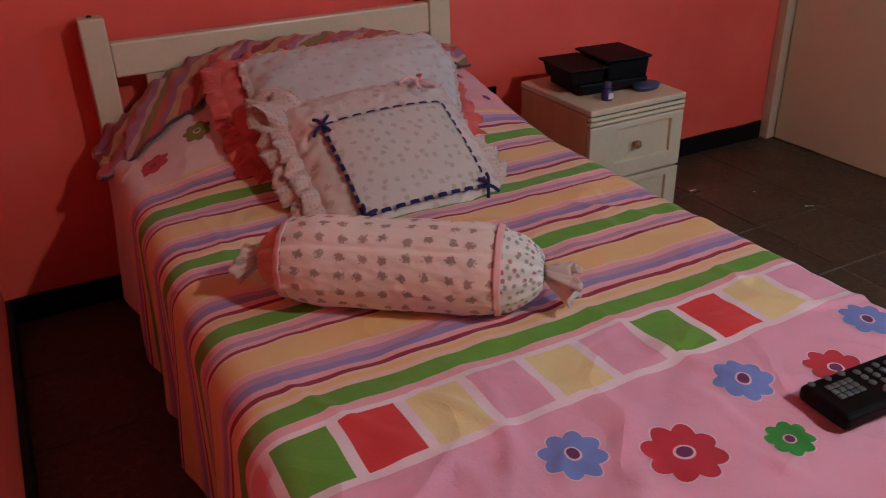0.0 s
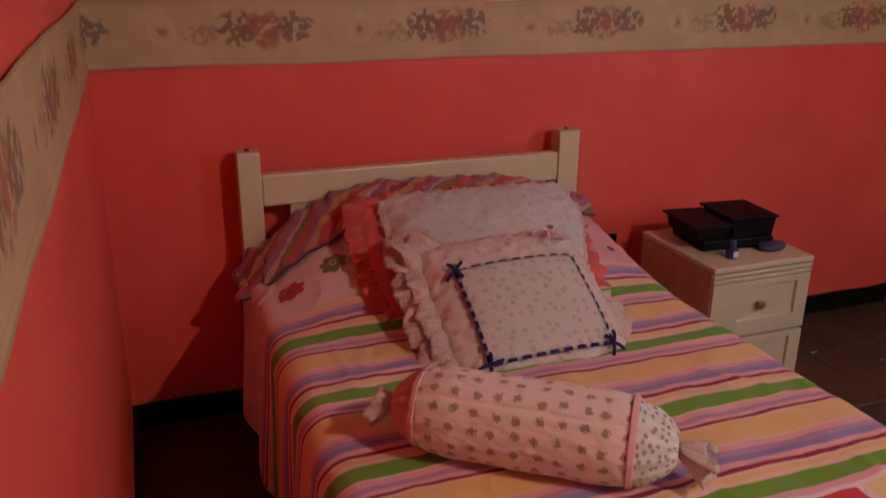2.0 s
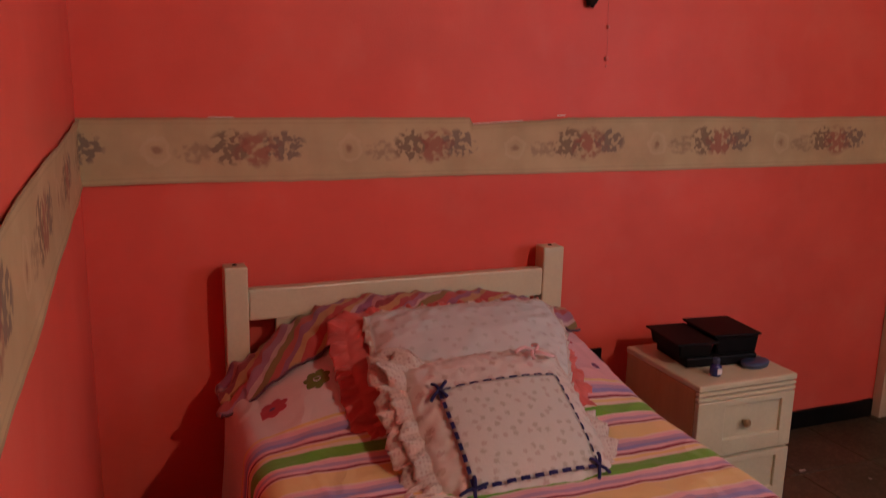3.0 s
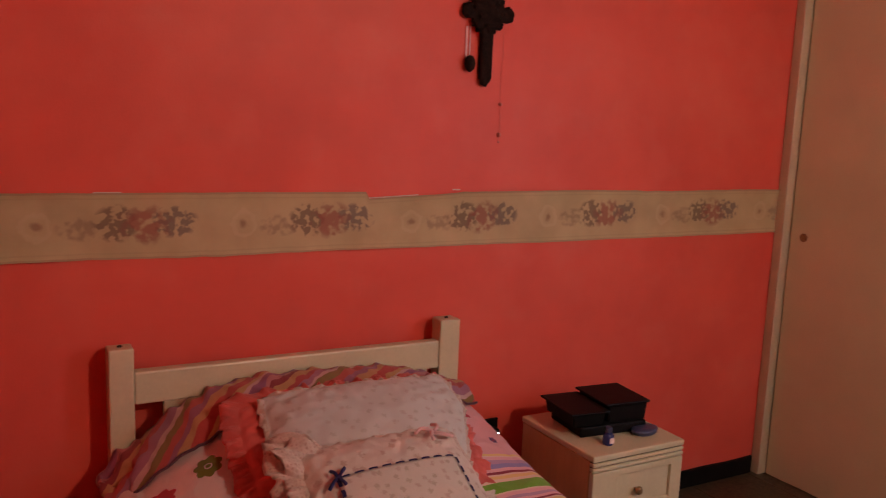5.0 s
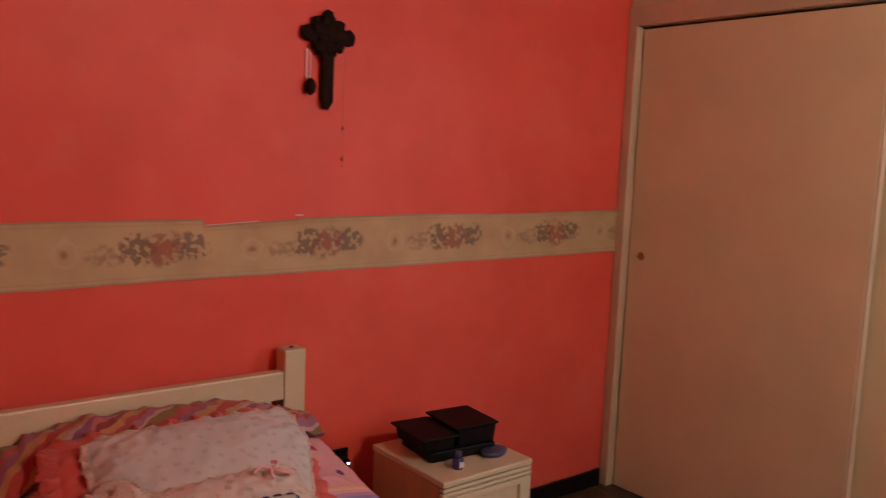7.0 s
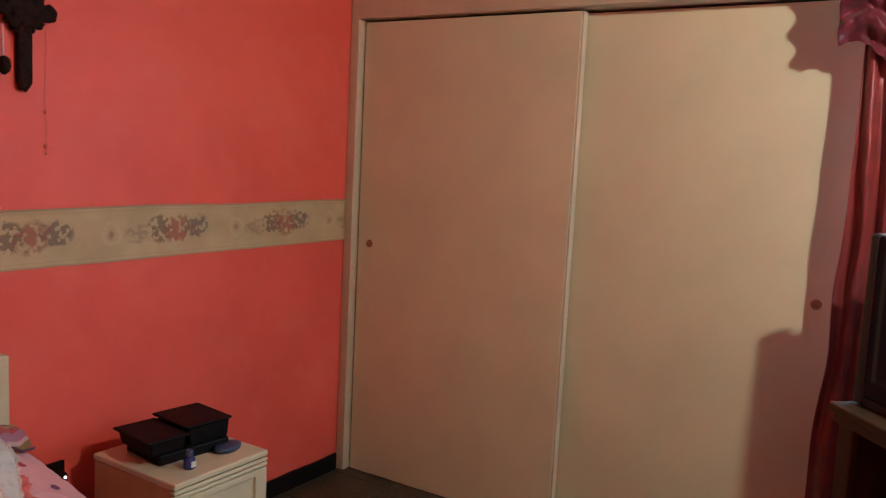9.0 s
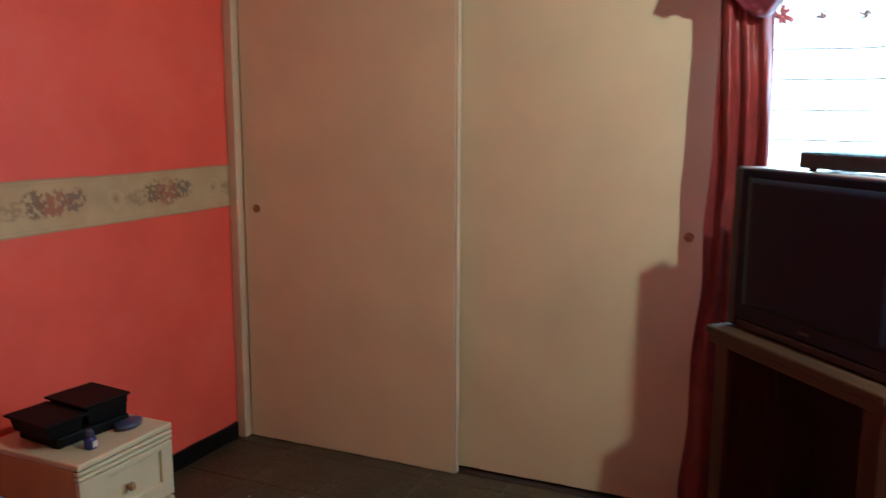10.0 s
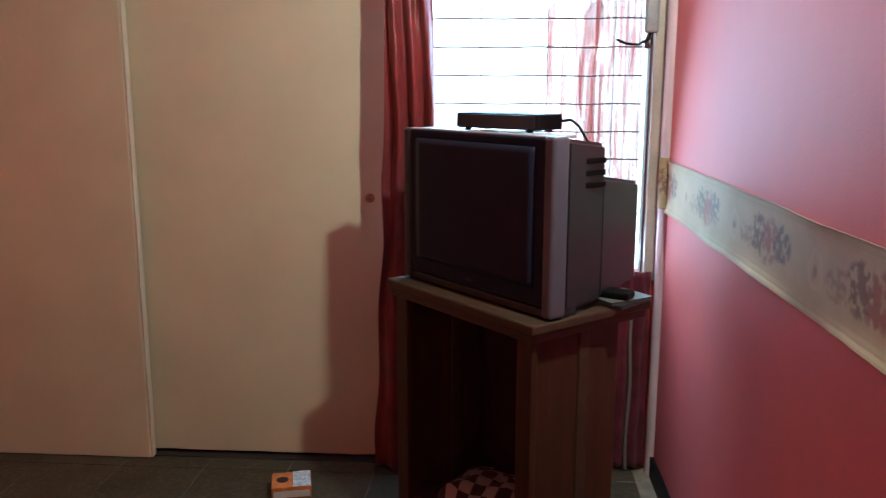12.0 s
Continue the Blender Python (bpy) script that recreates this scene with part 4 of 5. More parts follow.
oval_mesh = mesh_of(lathe(((0.0055, 0), (0.0055, 0.002), (0.003, 0.003), (0.0004, 0.0032)), 12), "key", KEY)
for i in range(4):
    for j in range(3):
        k = new("key", key_mesh)
        k.parent, k.location = remote, (-0.070 + i * 0.0125, -0.018 + j * 0.0112, 0.0258)
for i in range(5):
    for j in range(3):
        k = new("key", oval_mesh)
        k.parent, k.matrix_basis = remote, pose(-0.006 + i * 0.019, -0.014 + j * 0.0135 - (0.004 if i % 2 else 0), 0.0258)
for x in (-0.086, -0.055, -0.028):
    k = new("key", oval_mesh)
    k.parent, k.matrix_basis = remote, pose(x, 0.021, 0.0258)
pad = lathe(((0.015, 0), (0.015, 0.002), (0.012, 0.0035), (0.0005, 0.0036)), 24)
for v in pad.verts:
    v.co = Vector((v.co.x * 1.4 + 0.012, v.co.y * 0.75 - 0.036, v.co.z + 0.0258))
part("navigation_pad", pad, KEY, remote, "pale oval navigation pad")

# ---- nightstand ----
NX0, NX1, NY0, NY1, NZ = 1.674, 2.050, -0.505, -0.12, 0.503
night = thing("nightstand", "cream painted two-drawer nightstand beside the bed", "nightstand")
TAN = wood("nightstand_side", (0.50, 0.29, 0.125), 0.45, (1, 1, 0.15), 12, 0.12)
part("body", box((NX0 + 0.002, NY0 + 0.024, FZ), (NX1 - 0.002, NY1, NZ - 0.021), 0.002), TAN, night, "tan wooden carcass")
part("top", box((NX0, NY0 + 0.001, NZ - 0.020), (NX1, NY1 + 0.005, NZ), 0.005, seg=3), CREAM, night)
part("groove", box((NX0 + 0.006, NY0 + 0.009, NZ - 0.054), (NX1 - 0.006, NY0 + 0.0235, NZ - 0.021)), DARK, night, "dark groove between the mouldings")
for z0, z1 in ((NZ - 0.036, NZ - 0.024), (NZ - 0.052, NZ - 0.040)):
    part("moulding", box((NX0 + 0.001, NY0 + 0.001, z0), (NX1 - 0.001, NY0 + 0.022, z1), 0.004, seg=3), CREAM, night)


def drawer_front(z0, z1):
    """A drawer face with a sunk panel and a turned knob."""
    x0, x1, a, b = NX0 + 0.105, NX1 - 0.052, z1 - 0.130, z1 - 0.022
    lo, hi, y0, y1 = NX0 + 0.003, NX1 - 0.003, NY0 + 0.002, NY0 + 0.022
    bm = box((lo, y0, z0), (x0, y1, z1), 0.003)
    box((x1, y0, z0), (hi, y1, z1), 0.003, bm)
    box((x0 - 0.003, y0, b), (x1 + 0.003, y1, z1), 0.003, bm)
    box((x0 - 0.003, y0, z0), (x1 + 0.003, y1, a), 0.003, bm)
    d = part("drawer", bm, CREAM, night)
    part("sunk_panel", box((x0 - 0.002, y0 + 0.010, a - 0.002), (x1 + 0.002, y1 - 0.001, b + 0.002)), CREAM, d)
    part("knob", lathe(((0.006, 0), (0.006, 0.010), (0.013, 0.014), (0.014, 0.020), (0.009, 0.026)), 16, m=pose((x0 + x1) / 2 - 0.028, y0 + 0.010, (a + b) / 2 - 0.006, 90, 0, 0)), BRASS, d, "small worn brass knob", smooth=True)


for z0, z1 in ((0.262, NZ - 0.056), (0.036, 0.254)):
    drawer_front(z0, z1)

# black device on the nightstand
device = thing("desk_organizer", "black plastic two-bin desk organizer on the nightstand", "organizer", pose(1.86, -0.30, NZ, 0, 0, -6))


def flared(lo, hi, grow):
    """A bin wider at its top."""
    bm = box(lo, hi)
    c = ((lo[0] + hi[0]) / 2, (lo[1] + hi[1]) / 2)
    for v in bm.verts:
        if v.co.z > (lo[2] + hi[2]) / 2:
            v.co.x += grow if v.co.x > c[0] else -grow
            v.co.y += grow if v.co.y > c[1] else -grow
    bmesh.ops.bevel(bm, geom=list(bm.edges), offset=0.004, segments=2, affect="EDGES")
    return bm


part("base", box((-0.12, -0.075, 0.0), (0.135, 0.115, 0.035), 0.006), BLACKP, device)
b1 = part("bin", flared((-0.145, -0.07, 0.035), (-0.035, 0.10, 0.080), 0.008), BLACKP, device)
part("rim", box((-0.165, -0.088, 0.080), (-0.018, 0.118, 0.087), 0.003), BLACKP, b1)
b2 = part("bin", flared((-0.002, -0.055, 0.012), (0.140, 0.118, 0.092), 0.006), BLACKP, device)
part("rim", box((-0.022, -0.066, 0.092), (0.152, 0.128, 0.100), 0.003), BLACKP, b2)
bottle = thing("bottle", "small dark blue bottle on the nightstand", "bottle", pose(1.785, -0.435, NZ))
part("body", lathe(((0.016, 0), (0.018, 0.004), (0.018, 0.030), (0.012, 0.036), (0.009, 0.040)), 20), BLUEP, bottle, smooth=True)
part("cap", lathe(((0.011, 0.040), (0.011, 0.054), (0.009, 0.057)), 16), BLUEG, bottle)
part("label", box((-0.008, -0.0192, 0.008), (0.010, -0.0175, 0.026)), PAPERW, bottle)
dish = thing("soap_box", "blue-grey oval plastic box on the nightstand", "box", pose(1.965, -0.405, NZ, 0, 0, 12))
bm = lathe(((0.030, 0), (0.034, 0.003), (0.034, 0.010), (0.036, 0.011), (0.036, 0.015), (0.030, 0.019), (0.012, 0.020)), 28)
bmesh.ops.scale(bm, vec=(1.55, 1.0, 1.0), verts=bm.verts)
part("case", bm, BLUEG, dish, smooth=True)

# plug with a small light, on the wall between bed and nightstand
plug = thing("power_adapter", "black power adapter with a lit white light on the wall", "adapter", pose(1.600, -0.002, 0.425))
part("socket_plate", box((-0.045, -0.010, -0.075), (0.045, 0.0, 0.04), 0.004), BLACKP, plug)
part("body", box((-0.026, -0.060, -0.030), (0.026, -0.0105, 0.018), 0.010, seg=3), BLACKP, plug)
part("light", box((0.010, -0.0625, 0.002), (0.016, -0.0595, 0.008)), emitter("white_led", (0.8, 0.9, 1.0), 6.0), plug, "tiny white indicator light")

# ---- wall cross with beads ----
cross = thing("wall_cross", "dark carved wooden cross hung on the coral wall", "cross", pose(1.521, -0.002, 1.839))


def carved(lo, hi, seed):
    bm = box(lo, hi, 0.006)
    bmesh.ops.subdivide_edges(bm, edges=bm.edges, cuts=2, use_grid_fill=True)
    for v in bm.verts:
        v.co += Vector((wob(v.co.x * 60, v.co.z * 60, seed), 0.4 * wob(v.co.z * 60, v.co.x * 60, seed + 3), wob(v.co.z * 50, v.co.x * 50, seed + 7))) * 0.006
        v.co.y = min(v.co.y, -0.0005)
    return bm


part("shaft", carved((-0.021, -0.024, -0.205), (0.021, 0, 0.068), 1.0), CROSSW, cross, smooth=True)
part("arm", carved((-0.076, -0.022, -0.014), (-0.02, 0, 0.030), 2.0), CROSSW, cross, smooth=True)
part("arm", carved((0.02, -0.022, -0.020), (0.086, 0, 0.026), 3.0), CROSSW, cross, smooth=True)
bm = bmesh.new()
bmesh.ops.create_icosphere(bm, subdivisions=4, radius=1.0)
for v in bm.verts:
    d = v.co.normalized()
    k = 1 + 0.40 * wob(d.x * 3.2, d.y * 3, d.z * 3.2 + 4.0) + 0.22 * wob(d.x * 9, d.y * 9, d.z * 9)
    v.co = Vector((d.x * 0.058 * k, -0.016 + d.y * 0.016, d.z * 0.062 * k))
part("rosette", bm, CROSSW, cross, "carved leafy ornament", smooth=True)
for x, z in ((-0.073, 0.008), (0.080, 0.008), (0.0, 0.062), (0.0, -0.200)):
    bm = bmesh.new()
    bmesh.ops.create_icosphere(bm, subdivisions=3, radius=1.0)
    for v in bm.verts:
        k = 1 + 0.3 * wob(v.co.x * 2 + x * 40, v.co.y * 2, v.co.z * 2 + z * 40)
        v.co = Vector((x + v.co.x * 0.022 * k, -0.012 + v.co.y * 0.011, z + v.co.z * 0.024 * k))
    part("finial", bm, CROSSW, cross, smooth=True)
rosary = thing("rosary", "thin string of red beads hanging down the wall", "rosary", pose(1.592, -0.004, 1.82))
part("string", tube([(0.0 + 0.003 * math.sin(k), 0, -0.042 * k) for k in range(10)], 0.0005, 6), fabric("red_thread", (0.56, 0.12, 0.09)), rosary)
for z, r in ((-0.262, 0.006), (-0.362, 0.0070), (-0.385, 0.0035)):
    part("bead", lathe(((r * 0.3, -r), (r * 0.85, -r * 0.5), (r, 0), (r * 0.85, r * 0.5), (r * 0.3, r)), 12, m=pose(0.001, 0, z)), BEAD, rosary)
pend = thing("pendant", "dark pendant hanging on pink ribbon from the cross", "pendant", pose(1.460, -0.004, 1.80))
part("ribbon", box((-0.010, -0.001, -0.10), (-0.003, 0.001, 0.0)), SATINP, pend)
part("ribbon", box((0.004, -0.001, -0.10), (0.008, 0.001, 0.0)), SATINP, pend)
bm = lathe(((0.003, -0.040), (0.015, -0.030), (0.019, -0.014), (0.017, 0.0), (0.010, 0.010), (0.004, 0.013)), 16, m=pose(0, -0.016, -0.105))
part("pouch", bm, CROSSW, pend, smooth=True)

# ---- wardrobe ----
DX, DX2 = 3.041, 3.095
ward = thing("wardrobe", "built-in wardrobe with two beige sliding doors", "wardrobe")
part("jamb", box((3.000, -0.045, FZ), (3.10, -0.002, 2.06), 0.003), JAMB, ward)
# dark strip on the jamb stands in for shade inside the door gap
part("gap", box((3.072, -0.0462, 0.02), (3.10, -0.0451, 2.05)), DARK, ward, "dark strip for the shade in the gap beside the door")
part("header", box((3.000, -2.055, 2.056), (3.14, -0.002, 2.14), 0.003), JAMB, ward)
part("upper_panel", box((3.012, -2.055, 2.142), (3.14, -0.002, HZ - 0.002), 0.002), DOORP, ward)


def door_leaf(x, y0, y1, z0, z1):
    bm = box((x, y0, z0), (x + 0.035, y1, z1), 0.003)
    bmesh.ops.subdivide_edges(bm, edges=[e for e in bm.edges if (e.verts[0].co - e.verts[1].co).length > 0.5], cuts=24, use_grid_fill=True)
    for v in bm.verts:
        if v.co.z < z0 + 0.01:
            v.co.z += 0.004 * wob(v.co.y * 11, 2.0, x)
    return bm


d1 = part("door", door_leaf(DX, -1.070, -0.052, 0.022, 2.046), DOORP, ward, "beige sliding door, closed")
part("edge_strip", box((DX + 0.001, -1.079, 0.022), (DX + 0.036, -1.0705, 2.046), 0.003), JAMB, d1)
d2 = part("door", door_leaf(DX2, -2.053, -1.020, 0.036, 2.046), DOORP, ward, "beige sliding door, closed")
for d, y, z, x in ((d1, -0.118, 1.080, DX), (d2, -1.955, 1.060, DX2)):
    bm = lathe(((0.0175, 0), (0.0175, 0.003), (0.014, 0.004), (0.011, 0.0015), (0.003, 0.001)), 24, m=pose(x, y, z, 0, -90, 0))
    part("finger_pull", bm, BRASS, d, "round dull brass finger pull")
part("floor_track", box((3.062, -2.055, FZ - 0.004), (3.14, -0.055, FZ + 0.004), 0.001), DARK, ward, "dark floor track")
part("back_panel", box((3.16, -2.055, FZ), (3.20, -0.002, 2.4)), DARK, ward)
part("end_panel", box((3.10, -2.075, FZ), (3.20, -2.057, 2.4)), JAMB, ward)

# ---- television stand and television ----
TVROT = math.degrees(math.atan2(-0.650, -0.760))
st = thing("tv_stand", "dark red-brown wooden television stand", "tv stand", pose(2.4025, -2.2975, 0, 0, 0, TVROT))
SW = 0.695
part("top", box((-SW / 2, 0, 0.828), (SW / 2, 0.47, 0.856), 0.006), STANDTOP, st, "brown wooden top board")
part("edge_moulding", box((-SW / 2 + 0.012, 0.008, 0.802), (SW / 2 - 0.012, 0.46, 0.828), 0.005), STANDTOP, st)
for s in (-1, 1):
    x = s * (SW / 2 - 0.055)
    part("side_panel", box((x - 0.012, 0.03, FZ), (x + 0.012, 0.38, 0.802), 0.003), SIDEB, st)
    part("front_stile", box((x - 0.030, 0.022, FZ), (x + 0.030, 0.045, 0.802), 0.004), SIDEB, st)
    part("rear_stile", box((x - 0.018, 0.215, FZ), (x + 0.018, 0.255, 0.802), 0.003), STANDTOP, st)
part("back_panel", box((-SW / 2 + 0.067, 0.362, 0.04), (SW / 2 - 0.067, 0.375, 0.80)), STAND, st)
part("base_shelf", box((-SW / 2 + 0.067, 0.05, 0.10), (SW / 2 - 0.067, 0.362, 0.125), 0.003), STAND, st)

tv = thing("television", "silver and black tube television on the wooden stand", "television", pose(2.439, -2.350, 0.8565, 0, 0, TVROT))
TW, TH = 0.677, 0.480
bm = box((-TW / 2 + 0.035, 0.0, 0.028), (TW / 2 - 0.035, 0.055, TH), 0.008, seg=3)
part("front_frame", bm, plain("tv_black", (0.020, 0.023, 0.042), 0.6, 0.1, 30, 300, spec=0.1), tv)
for s in (-1, 1):
    lo, hi = (TW / 2 - 0.036, TW / 2 + 0.003) if s > 0 else (-TW / 2, -TW / 2 + 0.036)
    part("side_cheek", box((lo, -0.004, 0.004), (hi, 0.055, TH + 0.002), 0.010, seg=3), SILVER if s > 0 else GREYP, tv, "silver speaker cheek" if s > 0 else "dark grey speaker cheek")
# top paler than the cheek: the light falling on it, put into the colour
part("top_cap", box((-TW / 2 + 0.036, 0.003, TH - 0.006), (TW / 2 - 0.036, 0.115, TH + 0.003), 0.003), plain("lit_silver_plastic", (0.42, 0.43, 0.45), 0.35, 0.08, 12, 300), tv, "silver top with the bright light in its pale colour")
part("base_lip", box((-TW / 2 + 0.012, 0.006, 0.0), (TW / 2 - 0.012, 0.11, 0.026), 0.005), GREYP, tv, "dark grey lower lip")


def screen_pt(i, j):
    a, b = 2 * i - 1, 2 * j - 1
    return (a * (TW / 2 - 0.072), -0.0045 + 0.003 * (a * a + b * b) * 0.5, 0.078 + (TH - 0.105) * j)


thicken(part("screen", grid(screen_pt, 24, 20), SCREEN, tv, "dark curved glass screen", smooth=True), 0.004, 1)
part("badge", box((-0.02, -0.006, 0.048), (0.02, 0.001, 0.058), 0.001), GREYP, tv)


def tapered(y0, y1, w0, w1, z0, z1, z0b, z1b):
    bm = box((-1, y0, 0), (1, y1, 1))
    for v in bm.verts:
        near = v.co.y < (y0 + y1) / 2
        v.co.x = (1 if v.co.x > 0 else -1) * (w0 if near else w1) / 2
        v.co.z = ((z1 if near else z1b) if v.co.z > 0.5 else (z0 if near else z0b))
    bmesh.ops.bevel(bm, geom=list(bm.edges), offset=0.012, segments=3, affect="EDGES")
    return bm


part("rear_shell", tapered(0.052, 0.235, TW - 0.008, TW - 0.075, 0.012, TH - 0.004, 0.012, TH - 0.025), GREYP, tv, "dark grey plastic shell")
rear = part("rear_shell", tapered(0.23, 0.475, TW - 0.09, 0.44, 0.014, TH - 0.115, 0.03, 0.33), GREYP, tv)
for k in range(3):
    part("vent", box((TW / 2 - 0.041, 0.135, TH - 0.075 - 0.032 * k), (TW / 2 - 0.018, 0.215, TH - 0.060 - 0.032 * k), 0.003, m=None), BLACKP, rear)

dec = thing("set_top_box", "slim black set-top box lying on the television", "set-top box", pose(2.463, -2.418, 0.8565 + TH + 0.004, 0, 0, TVROT + 6))
part("case", box((-0.125, -0.035, 0.007), (0.185, 0.075, 0.050), 0.005), BLACKP, dec)
part("front_panel", box((-0.12, -0.0385, 0.011), (0.18, -0.0345, 0.046), 0.002), GREYP, dec, "glossy dark front panel")
for x in (-0.09, 0.15):
    for y in (-0.02, 0.06):
        part("foot", lathe(((0.010, 0), (0.010, 0.007)), 12, m=pose(x, y, 0)), BLACKP, dec)
part("cable", tube([(0.19, 0.06, 0.03), (0.215, 0.07, 0.035), (0.235, 0.08, 0.02), (0.25, 0.11, -0.03), (0.26, 0.14, -0.09)], 0.004, 8), BLACKP, dec)
SB = st.matrix_world
for k, (label, mat, z, rot, w) in enumerate((("thin dark grey booklet on the television stand", GREYP, 0.0, 8, 0.13), ("grey booklet stacked on the television stand", plain("grey_card", (0.12, 0.13, 0.13), 0.5), 0.009, -6, 0.12))):
    bk = thing("booklet", label, "booklet", SB @ pose(0.300, 0.375, 0.8565 + z, 0, 0, rot), group="booklets on the stand")
    part("pages", box((-w / 2, -0.075, 0.001), (w / 2, 0.075, 0.0075)), plain("grey_pages", (0.13, 0.14, 0.13), 0.7), bk)
    part("cover", box((-w / 2 - 0.002, -0.077, 0.0075), (w / 2 + 0.002, 0.077, 0.009)), mat, bk)
ph = thing("charger", "small black charger on top of the booklets", "charger", SB @ pose(0.305, 0.350, 0.8745, 0, 0, 20))
part("body", box((-0.055, -0.03, 0), (0.055, 0.03, 0.022), 0.007, seg=3), BLACKP, ph)

# folded chequered cloth in the stand
chk, nt, b = tree("chequered_cloth")
ck = node(nt, "TexChecker", Scale=12.0)
ck.inputs["Color1"].default_value, ck.inputs["Color2"].default_value = (0.34, 0.32, 0.31, 1), (0.05, 0.03, 0.03, 1)
link(nt, nt.nodes.new("ShaderNodeUVMap").outputs[0], ck.inputs[0])
link(nt, ck.outputs[0], b.inputs["Base Color"])
cloth_relief(nt, b, 18)


def heap(i, j):
    a, b_ = 2 * i - 1, 2 * j - 1
    r = max(abs(a), abs(b_))
    z = 0.10 * max(0.0, 1 - r ** 2.4) ** 0.6 * (1 + 0.35 * wob(a * 2, b_ * 2, 5.0)) + 0.012 * wob(a * 7, b_ * 7, 2.0) * (1 - r)
    return (a * 0.20 * (1 - 0.15 * b_ * b_), b_ * 0.125 * (1 - 0.15 * a * a), max(0.0, z))


cloth = tagged(part("folded_cloth", grid(heap, 40, 40, uv=lambda i, j: (i * 0.7, j * 0.55)), chk, smooth=True), "chequered cloth heaped in the television stand", "cloth")
cloth.matrix_world = SB @ pose(-0.02, 0.205, 0.1255, 0, 0, 20)
thicken(cloth, 0.006, -1)

# scraps of paper on the tiles
for x, y, w, turn in ((2.336, -0.303, 0.030, 10), (2.589, -0.623, 0.034, -14), (2.52, -0.43, 0.010, 40)):
    bit = tagged(part("paper_scrap", grid(lambda i, j: ((i - 0.5) * w, (j - 0.5) * 0.010, 0.002 + 0.002 * math.sin(i * 4 + j)), 8, 3), PAPERW), "tiny white paper scrap on the brown tiles", "litter", "scraps on the floor")
    bit.matrix_world = pose(x, y, FZ + 0.001, 0, 0, turn)
    thicken(bit, 0.0008)

# small carton on the floor
cart = thing("carton", "small orange and white carton lying on the floor", "carton", pose(2.815, -1.695, FZ, 0, 0, 14))
part("box", box((-0.06, -0.07, 0.0), (0.06, 0.07, 0.045), 0.003), ORANGE, cart)
part("label", box((-0.059, -0.069, 0.0445), (0.059, -0.005, 0.0465), 0.0005), plain("foil_panel", (0.62, 0.68, 0.72), 0.2, 0.3, 60), cart, "shiny pale blue printed panel")
part("label", box((-0.0615, -0.064, 0.006), (-0.0595, 0.064, 0.030), 0.0003), PAPERW, cart, "white printed side strip")
part("label", lathe(((0.022, 0), (0.022, 0.0012)), 20, m=pose(0.0, 0.032, 0.0450)), DARK, cart, "dark round printed spot")

# ---- curtains ----
curt = thing("curtain", "dark red satin curtain gathered beside the window", "curtain")


def drape(i, j):
    z = 2.26 - 2.235 * j
    wide = 0.145 + 0.03 * math.sin(j * 3) + 0.16 * smooth_step(0.5, 1.0, j)
    y0 = -2.035 + 0.06 * smooth_step(0.3, 1.0, j) + 0.012 * wob(j * 9, 7.0)
    y = y0 - i * wide
    x = 2.945 + 0.016 * math.sin(i * 19 + 2.5 * wob(j * 3, 1.0)) * (0.7 + 0.5 * j) + 0.016 * wob(i * 5, j * 5, 3.0) + 0.006 * wob(i * 14, j * 16, 5.0) + 0.075 * smooth_step(0.30, 0.75, j)
    return (x, y, z)


thicken(part("drape", grid(drape, 90, 70), SATIN, curt, smooth=True), 0.003)


def swag(i, j):
    z = 2.28 - 0.40 * j + 0.05 * math.sin(i * 6) * j - 0.06 * j * math.sin(i * 3.14) + 0.012 * wob(i * 9, j * 4, 6.0)
    return (2.925 - 0.03 * math.sin(j * 3) + 0.014 * math.sin(j * 33 + i * 6 + 2 * wob(i * 4, j * 3, 2.0)) + 0.012 * wob(i * 11, j * 11, 4.0), -1.962 - i * 0.275, z)


thicken(part("tied_swag", grid(swag, 60, 60), SWAG, curt, "knotted swag of the curtain", smooth=True), 0.003)
part("rail", tube([(2.965, -1.90 - 0.135 * k, 2.27) for k in range(9)], 0.010, 10), STEEL, curt, "curtain rail")

sheer_c = thing("sheer_curtain", "sheer red curtain gathered at the edge of the window", "curtain")


def thin_drape(i, j):
    z = 2.24 - 1.47 * j
    wide = 0.12 + 0.11 * math.sin(min(1.0, j * 1.4) * 2.4)
    y = -2.945 + i * wide
    return (WX + 0.056 + 0.012 * math.sin(i * 25 + wob(j * 4, 2.0) * 2) + 0.006 * wob(i * 4, j * 5, 1.0), y, z)


thicken(part("drape", grid(thin_drape, 60, 50), SHEER_RED, sheer_c, smooth=True), 0.0015)
thicken(part("inner_panel", grid(lambda i, j: (WX + 0.050 + 0.006 * math.sin(i * 31 + j * 2), -2.60 - i * 0.20, 1.74 - 0.92 * j + 0.03 * math.sin(i * 9)), 40, 30), sheer("sheer_pink", (0.62, 0.20, 0.18), 0.62), sheer_c, "thin pink inner panel", smooth=True), 0.001)
# dark drape added below the window in place of the stand's shade
thicken(part("shade_drape", grid(lambda i, j: (WX - 0.048 + 0.010 * math.sin(i * 22 + wob(j * 3, 5.0) * 2), -2.995 + i * 0.17, 0.80 - 0.77 * j), 40, 30), SWAG, sheer_c, "added dark red drape standing in for shade behind the stand", smooth=True), 0.003)
part("tieback", tube([(WX - 0.025 + 0.004 * math.sin(k * 1.3), -2.948 + 0.008 * math.sin(k * 2.0), 1.60 + 0.025 * k) for k in range(9)], 0.010, 8), STEEL, sheer_c, "dark cord tieback", smooth=True)
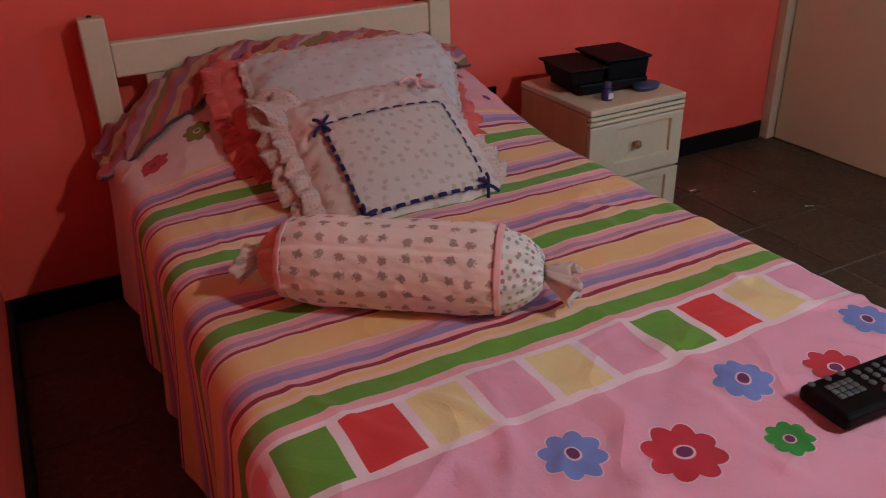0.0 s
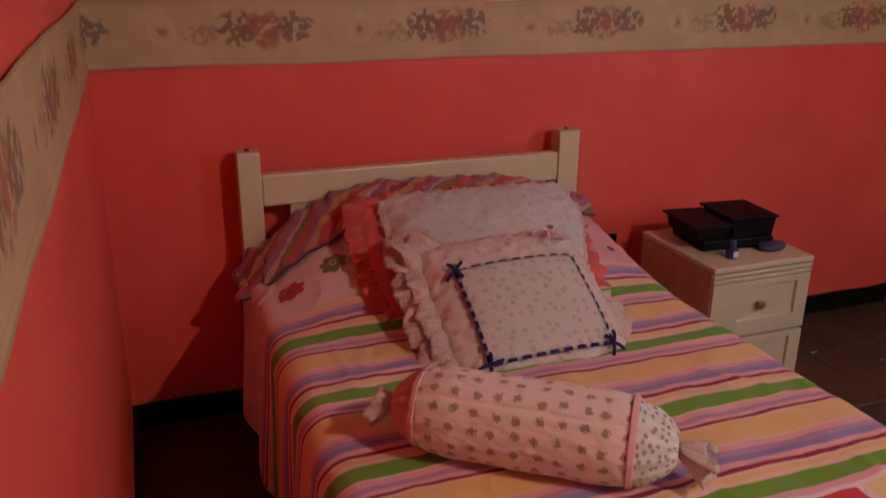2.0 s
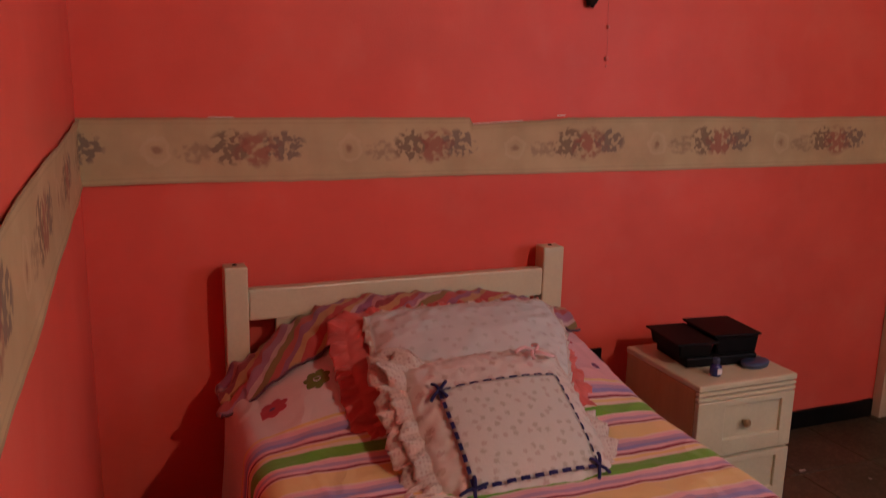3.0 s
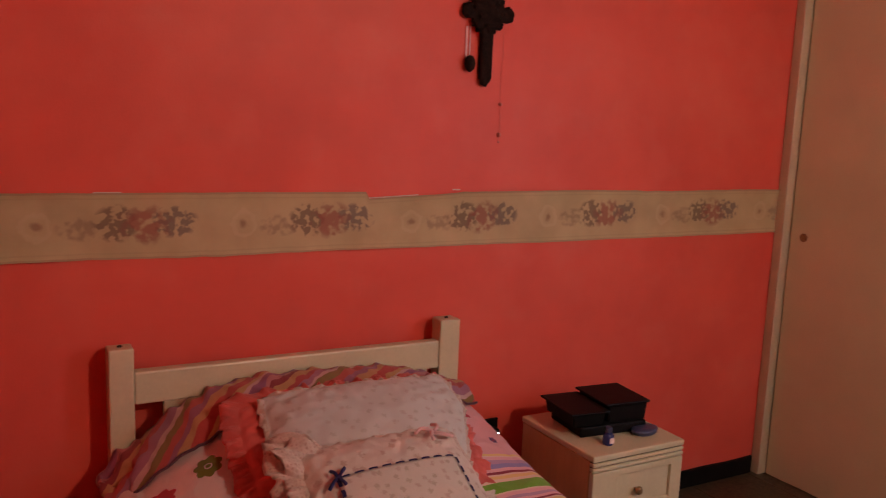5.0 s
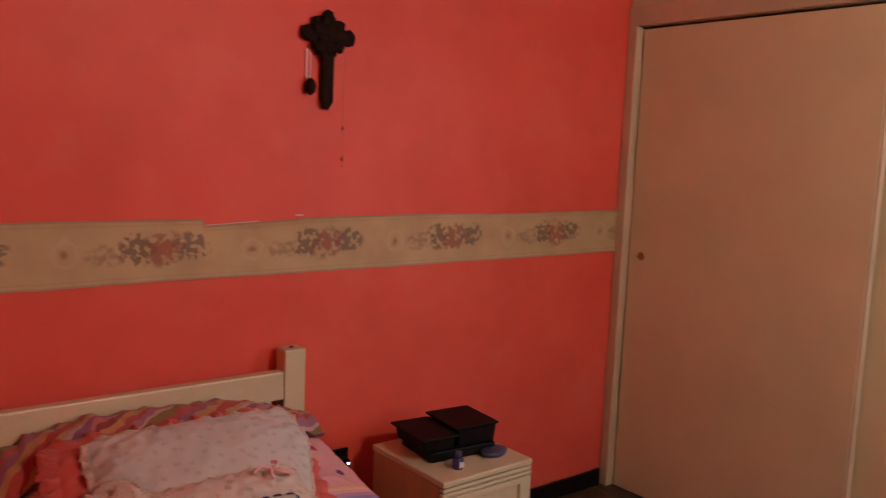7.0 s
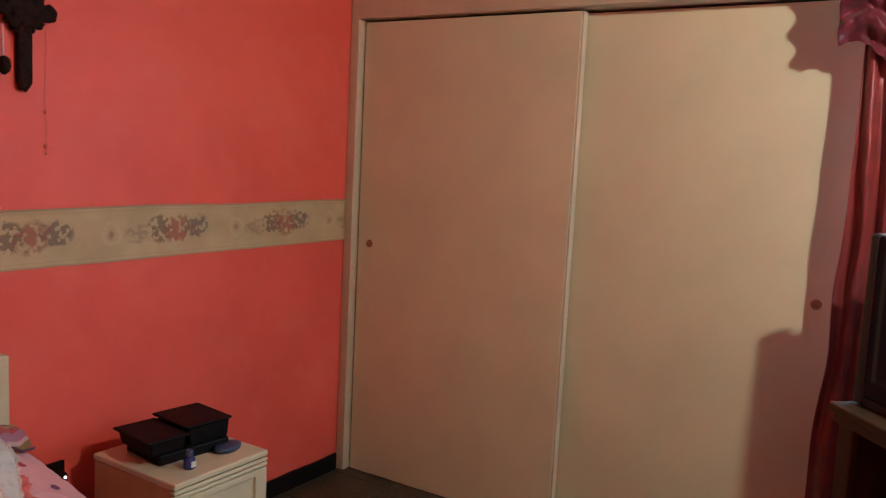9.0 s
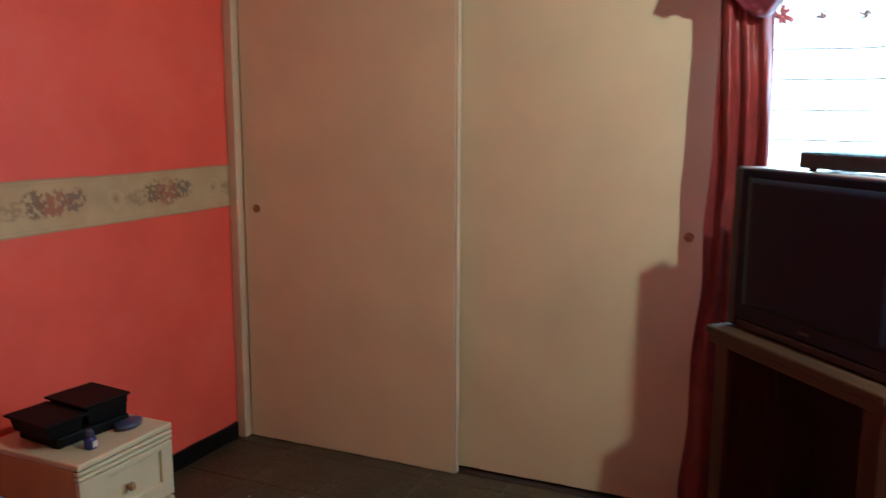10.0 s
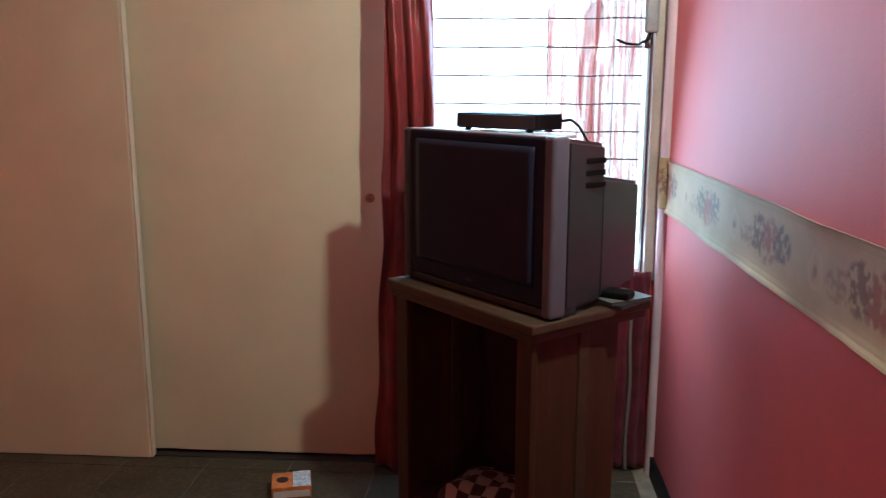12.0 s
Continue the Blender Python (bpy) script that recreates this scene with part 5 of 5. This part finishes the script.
adapter = thing("cable_adapter", "grey plastic adapter with a dark cable on the window frame", "adapter", pose(WX - 0.030, -2.955, 1.716))
part("body", box((-0.020, -0.024, -0.065), (0.012, 0.024, 0.065), 0.010, seg=3), plain("pale_grey_plastic", (0.30, 0.29, 0.30), 0.45, 0.12, 30), adapter, smooth=True)
part("cable", tube([(-0.005, 0.0, -0.06), (-0.010, 0.012, -0.085), (-0.008, 0.045, -0.105), (0.0, 0.085, -0.100), (0.020, 0.115, -0.085)], 0.0045, 8), BLACKP, adapter, smooth=True)
val = thing("valance", "white lace valance with hanging pink flower motifs", "valance")


def valance_pt(i, j):
    y = -2.19 - i * 0.78
    z = 2.24 - (0.455 + 0.028 * abs(math.sin(i * 22))) * j
    return (3.06 + 0.010 * math.sin(i * 40), y, z)


thicken(part("lace", grid(valance_pt, 90, 20), SHEER_WHITE, val, smooth=True), 0.001)
motif_rng = random.Random(5)
for k in range(7):
    y = -2.225 - k * 0.112 + motif_rng.uniform(-0.012, 0.012)
    size = motif_rng.uniform(0.7, 1.0) + (0.7 if k in (0, 6) else 0.0)
    bm = bmesh.new()
    for q in range(6):
        a = q * 1.05 + k + motif_rng.uniform(-0.3, 0.3)
        reach = size * motif_rng.uniform(0.010, 0.024)
        tube([(3.047, y, 1.803), (3.045, y + 0.6 * reach * math.cos(a), 1.803 + 0.6 * reach * math.sin(a)), (3.047, y + reach * math.cos(a + 0.3), 1.803 + reach * math.sin(a + 0.3))], 0.005 * size, 8, bm)
    part("motif", bm, MOTIF if k % 3 == 0 else MOTIF2, val, "small flower motif", smooth=True)

# ---- lamp on the south wall that lights the room ----
wl = thing("wall_lamp", "bare bulb in a small holder on the wall", "lamp", pose(BULB.x, SY, BULB.z + 0.10))
part("wall_plate", lathe(((0.045, 0), (0.045, 0.012), (0.03, 0.02)), 24, m=pose(0, 0, 0, -90, 0, 0)), CREAM, wl)
part("arm", tube([(0, 0.02, 0), (0, 0.10, 0.01), (0, 0.165, 0.01), (0, 0.17, 0.0)], 0.010, 10), CREAM, wl)
part("holder", lathe(((0.016, -0.03), (0.018, -0.01), (0.014, 0.005)), 16, m=pose(0, 0.17, 0.0)), BLACKP, wl)
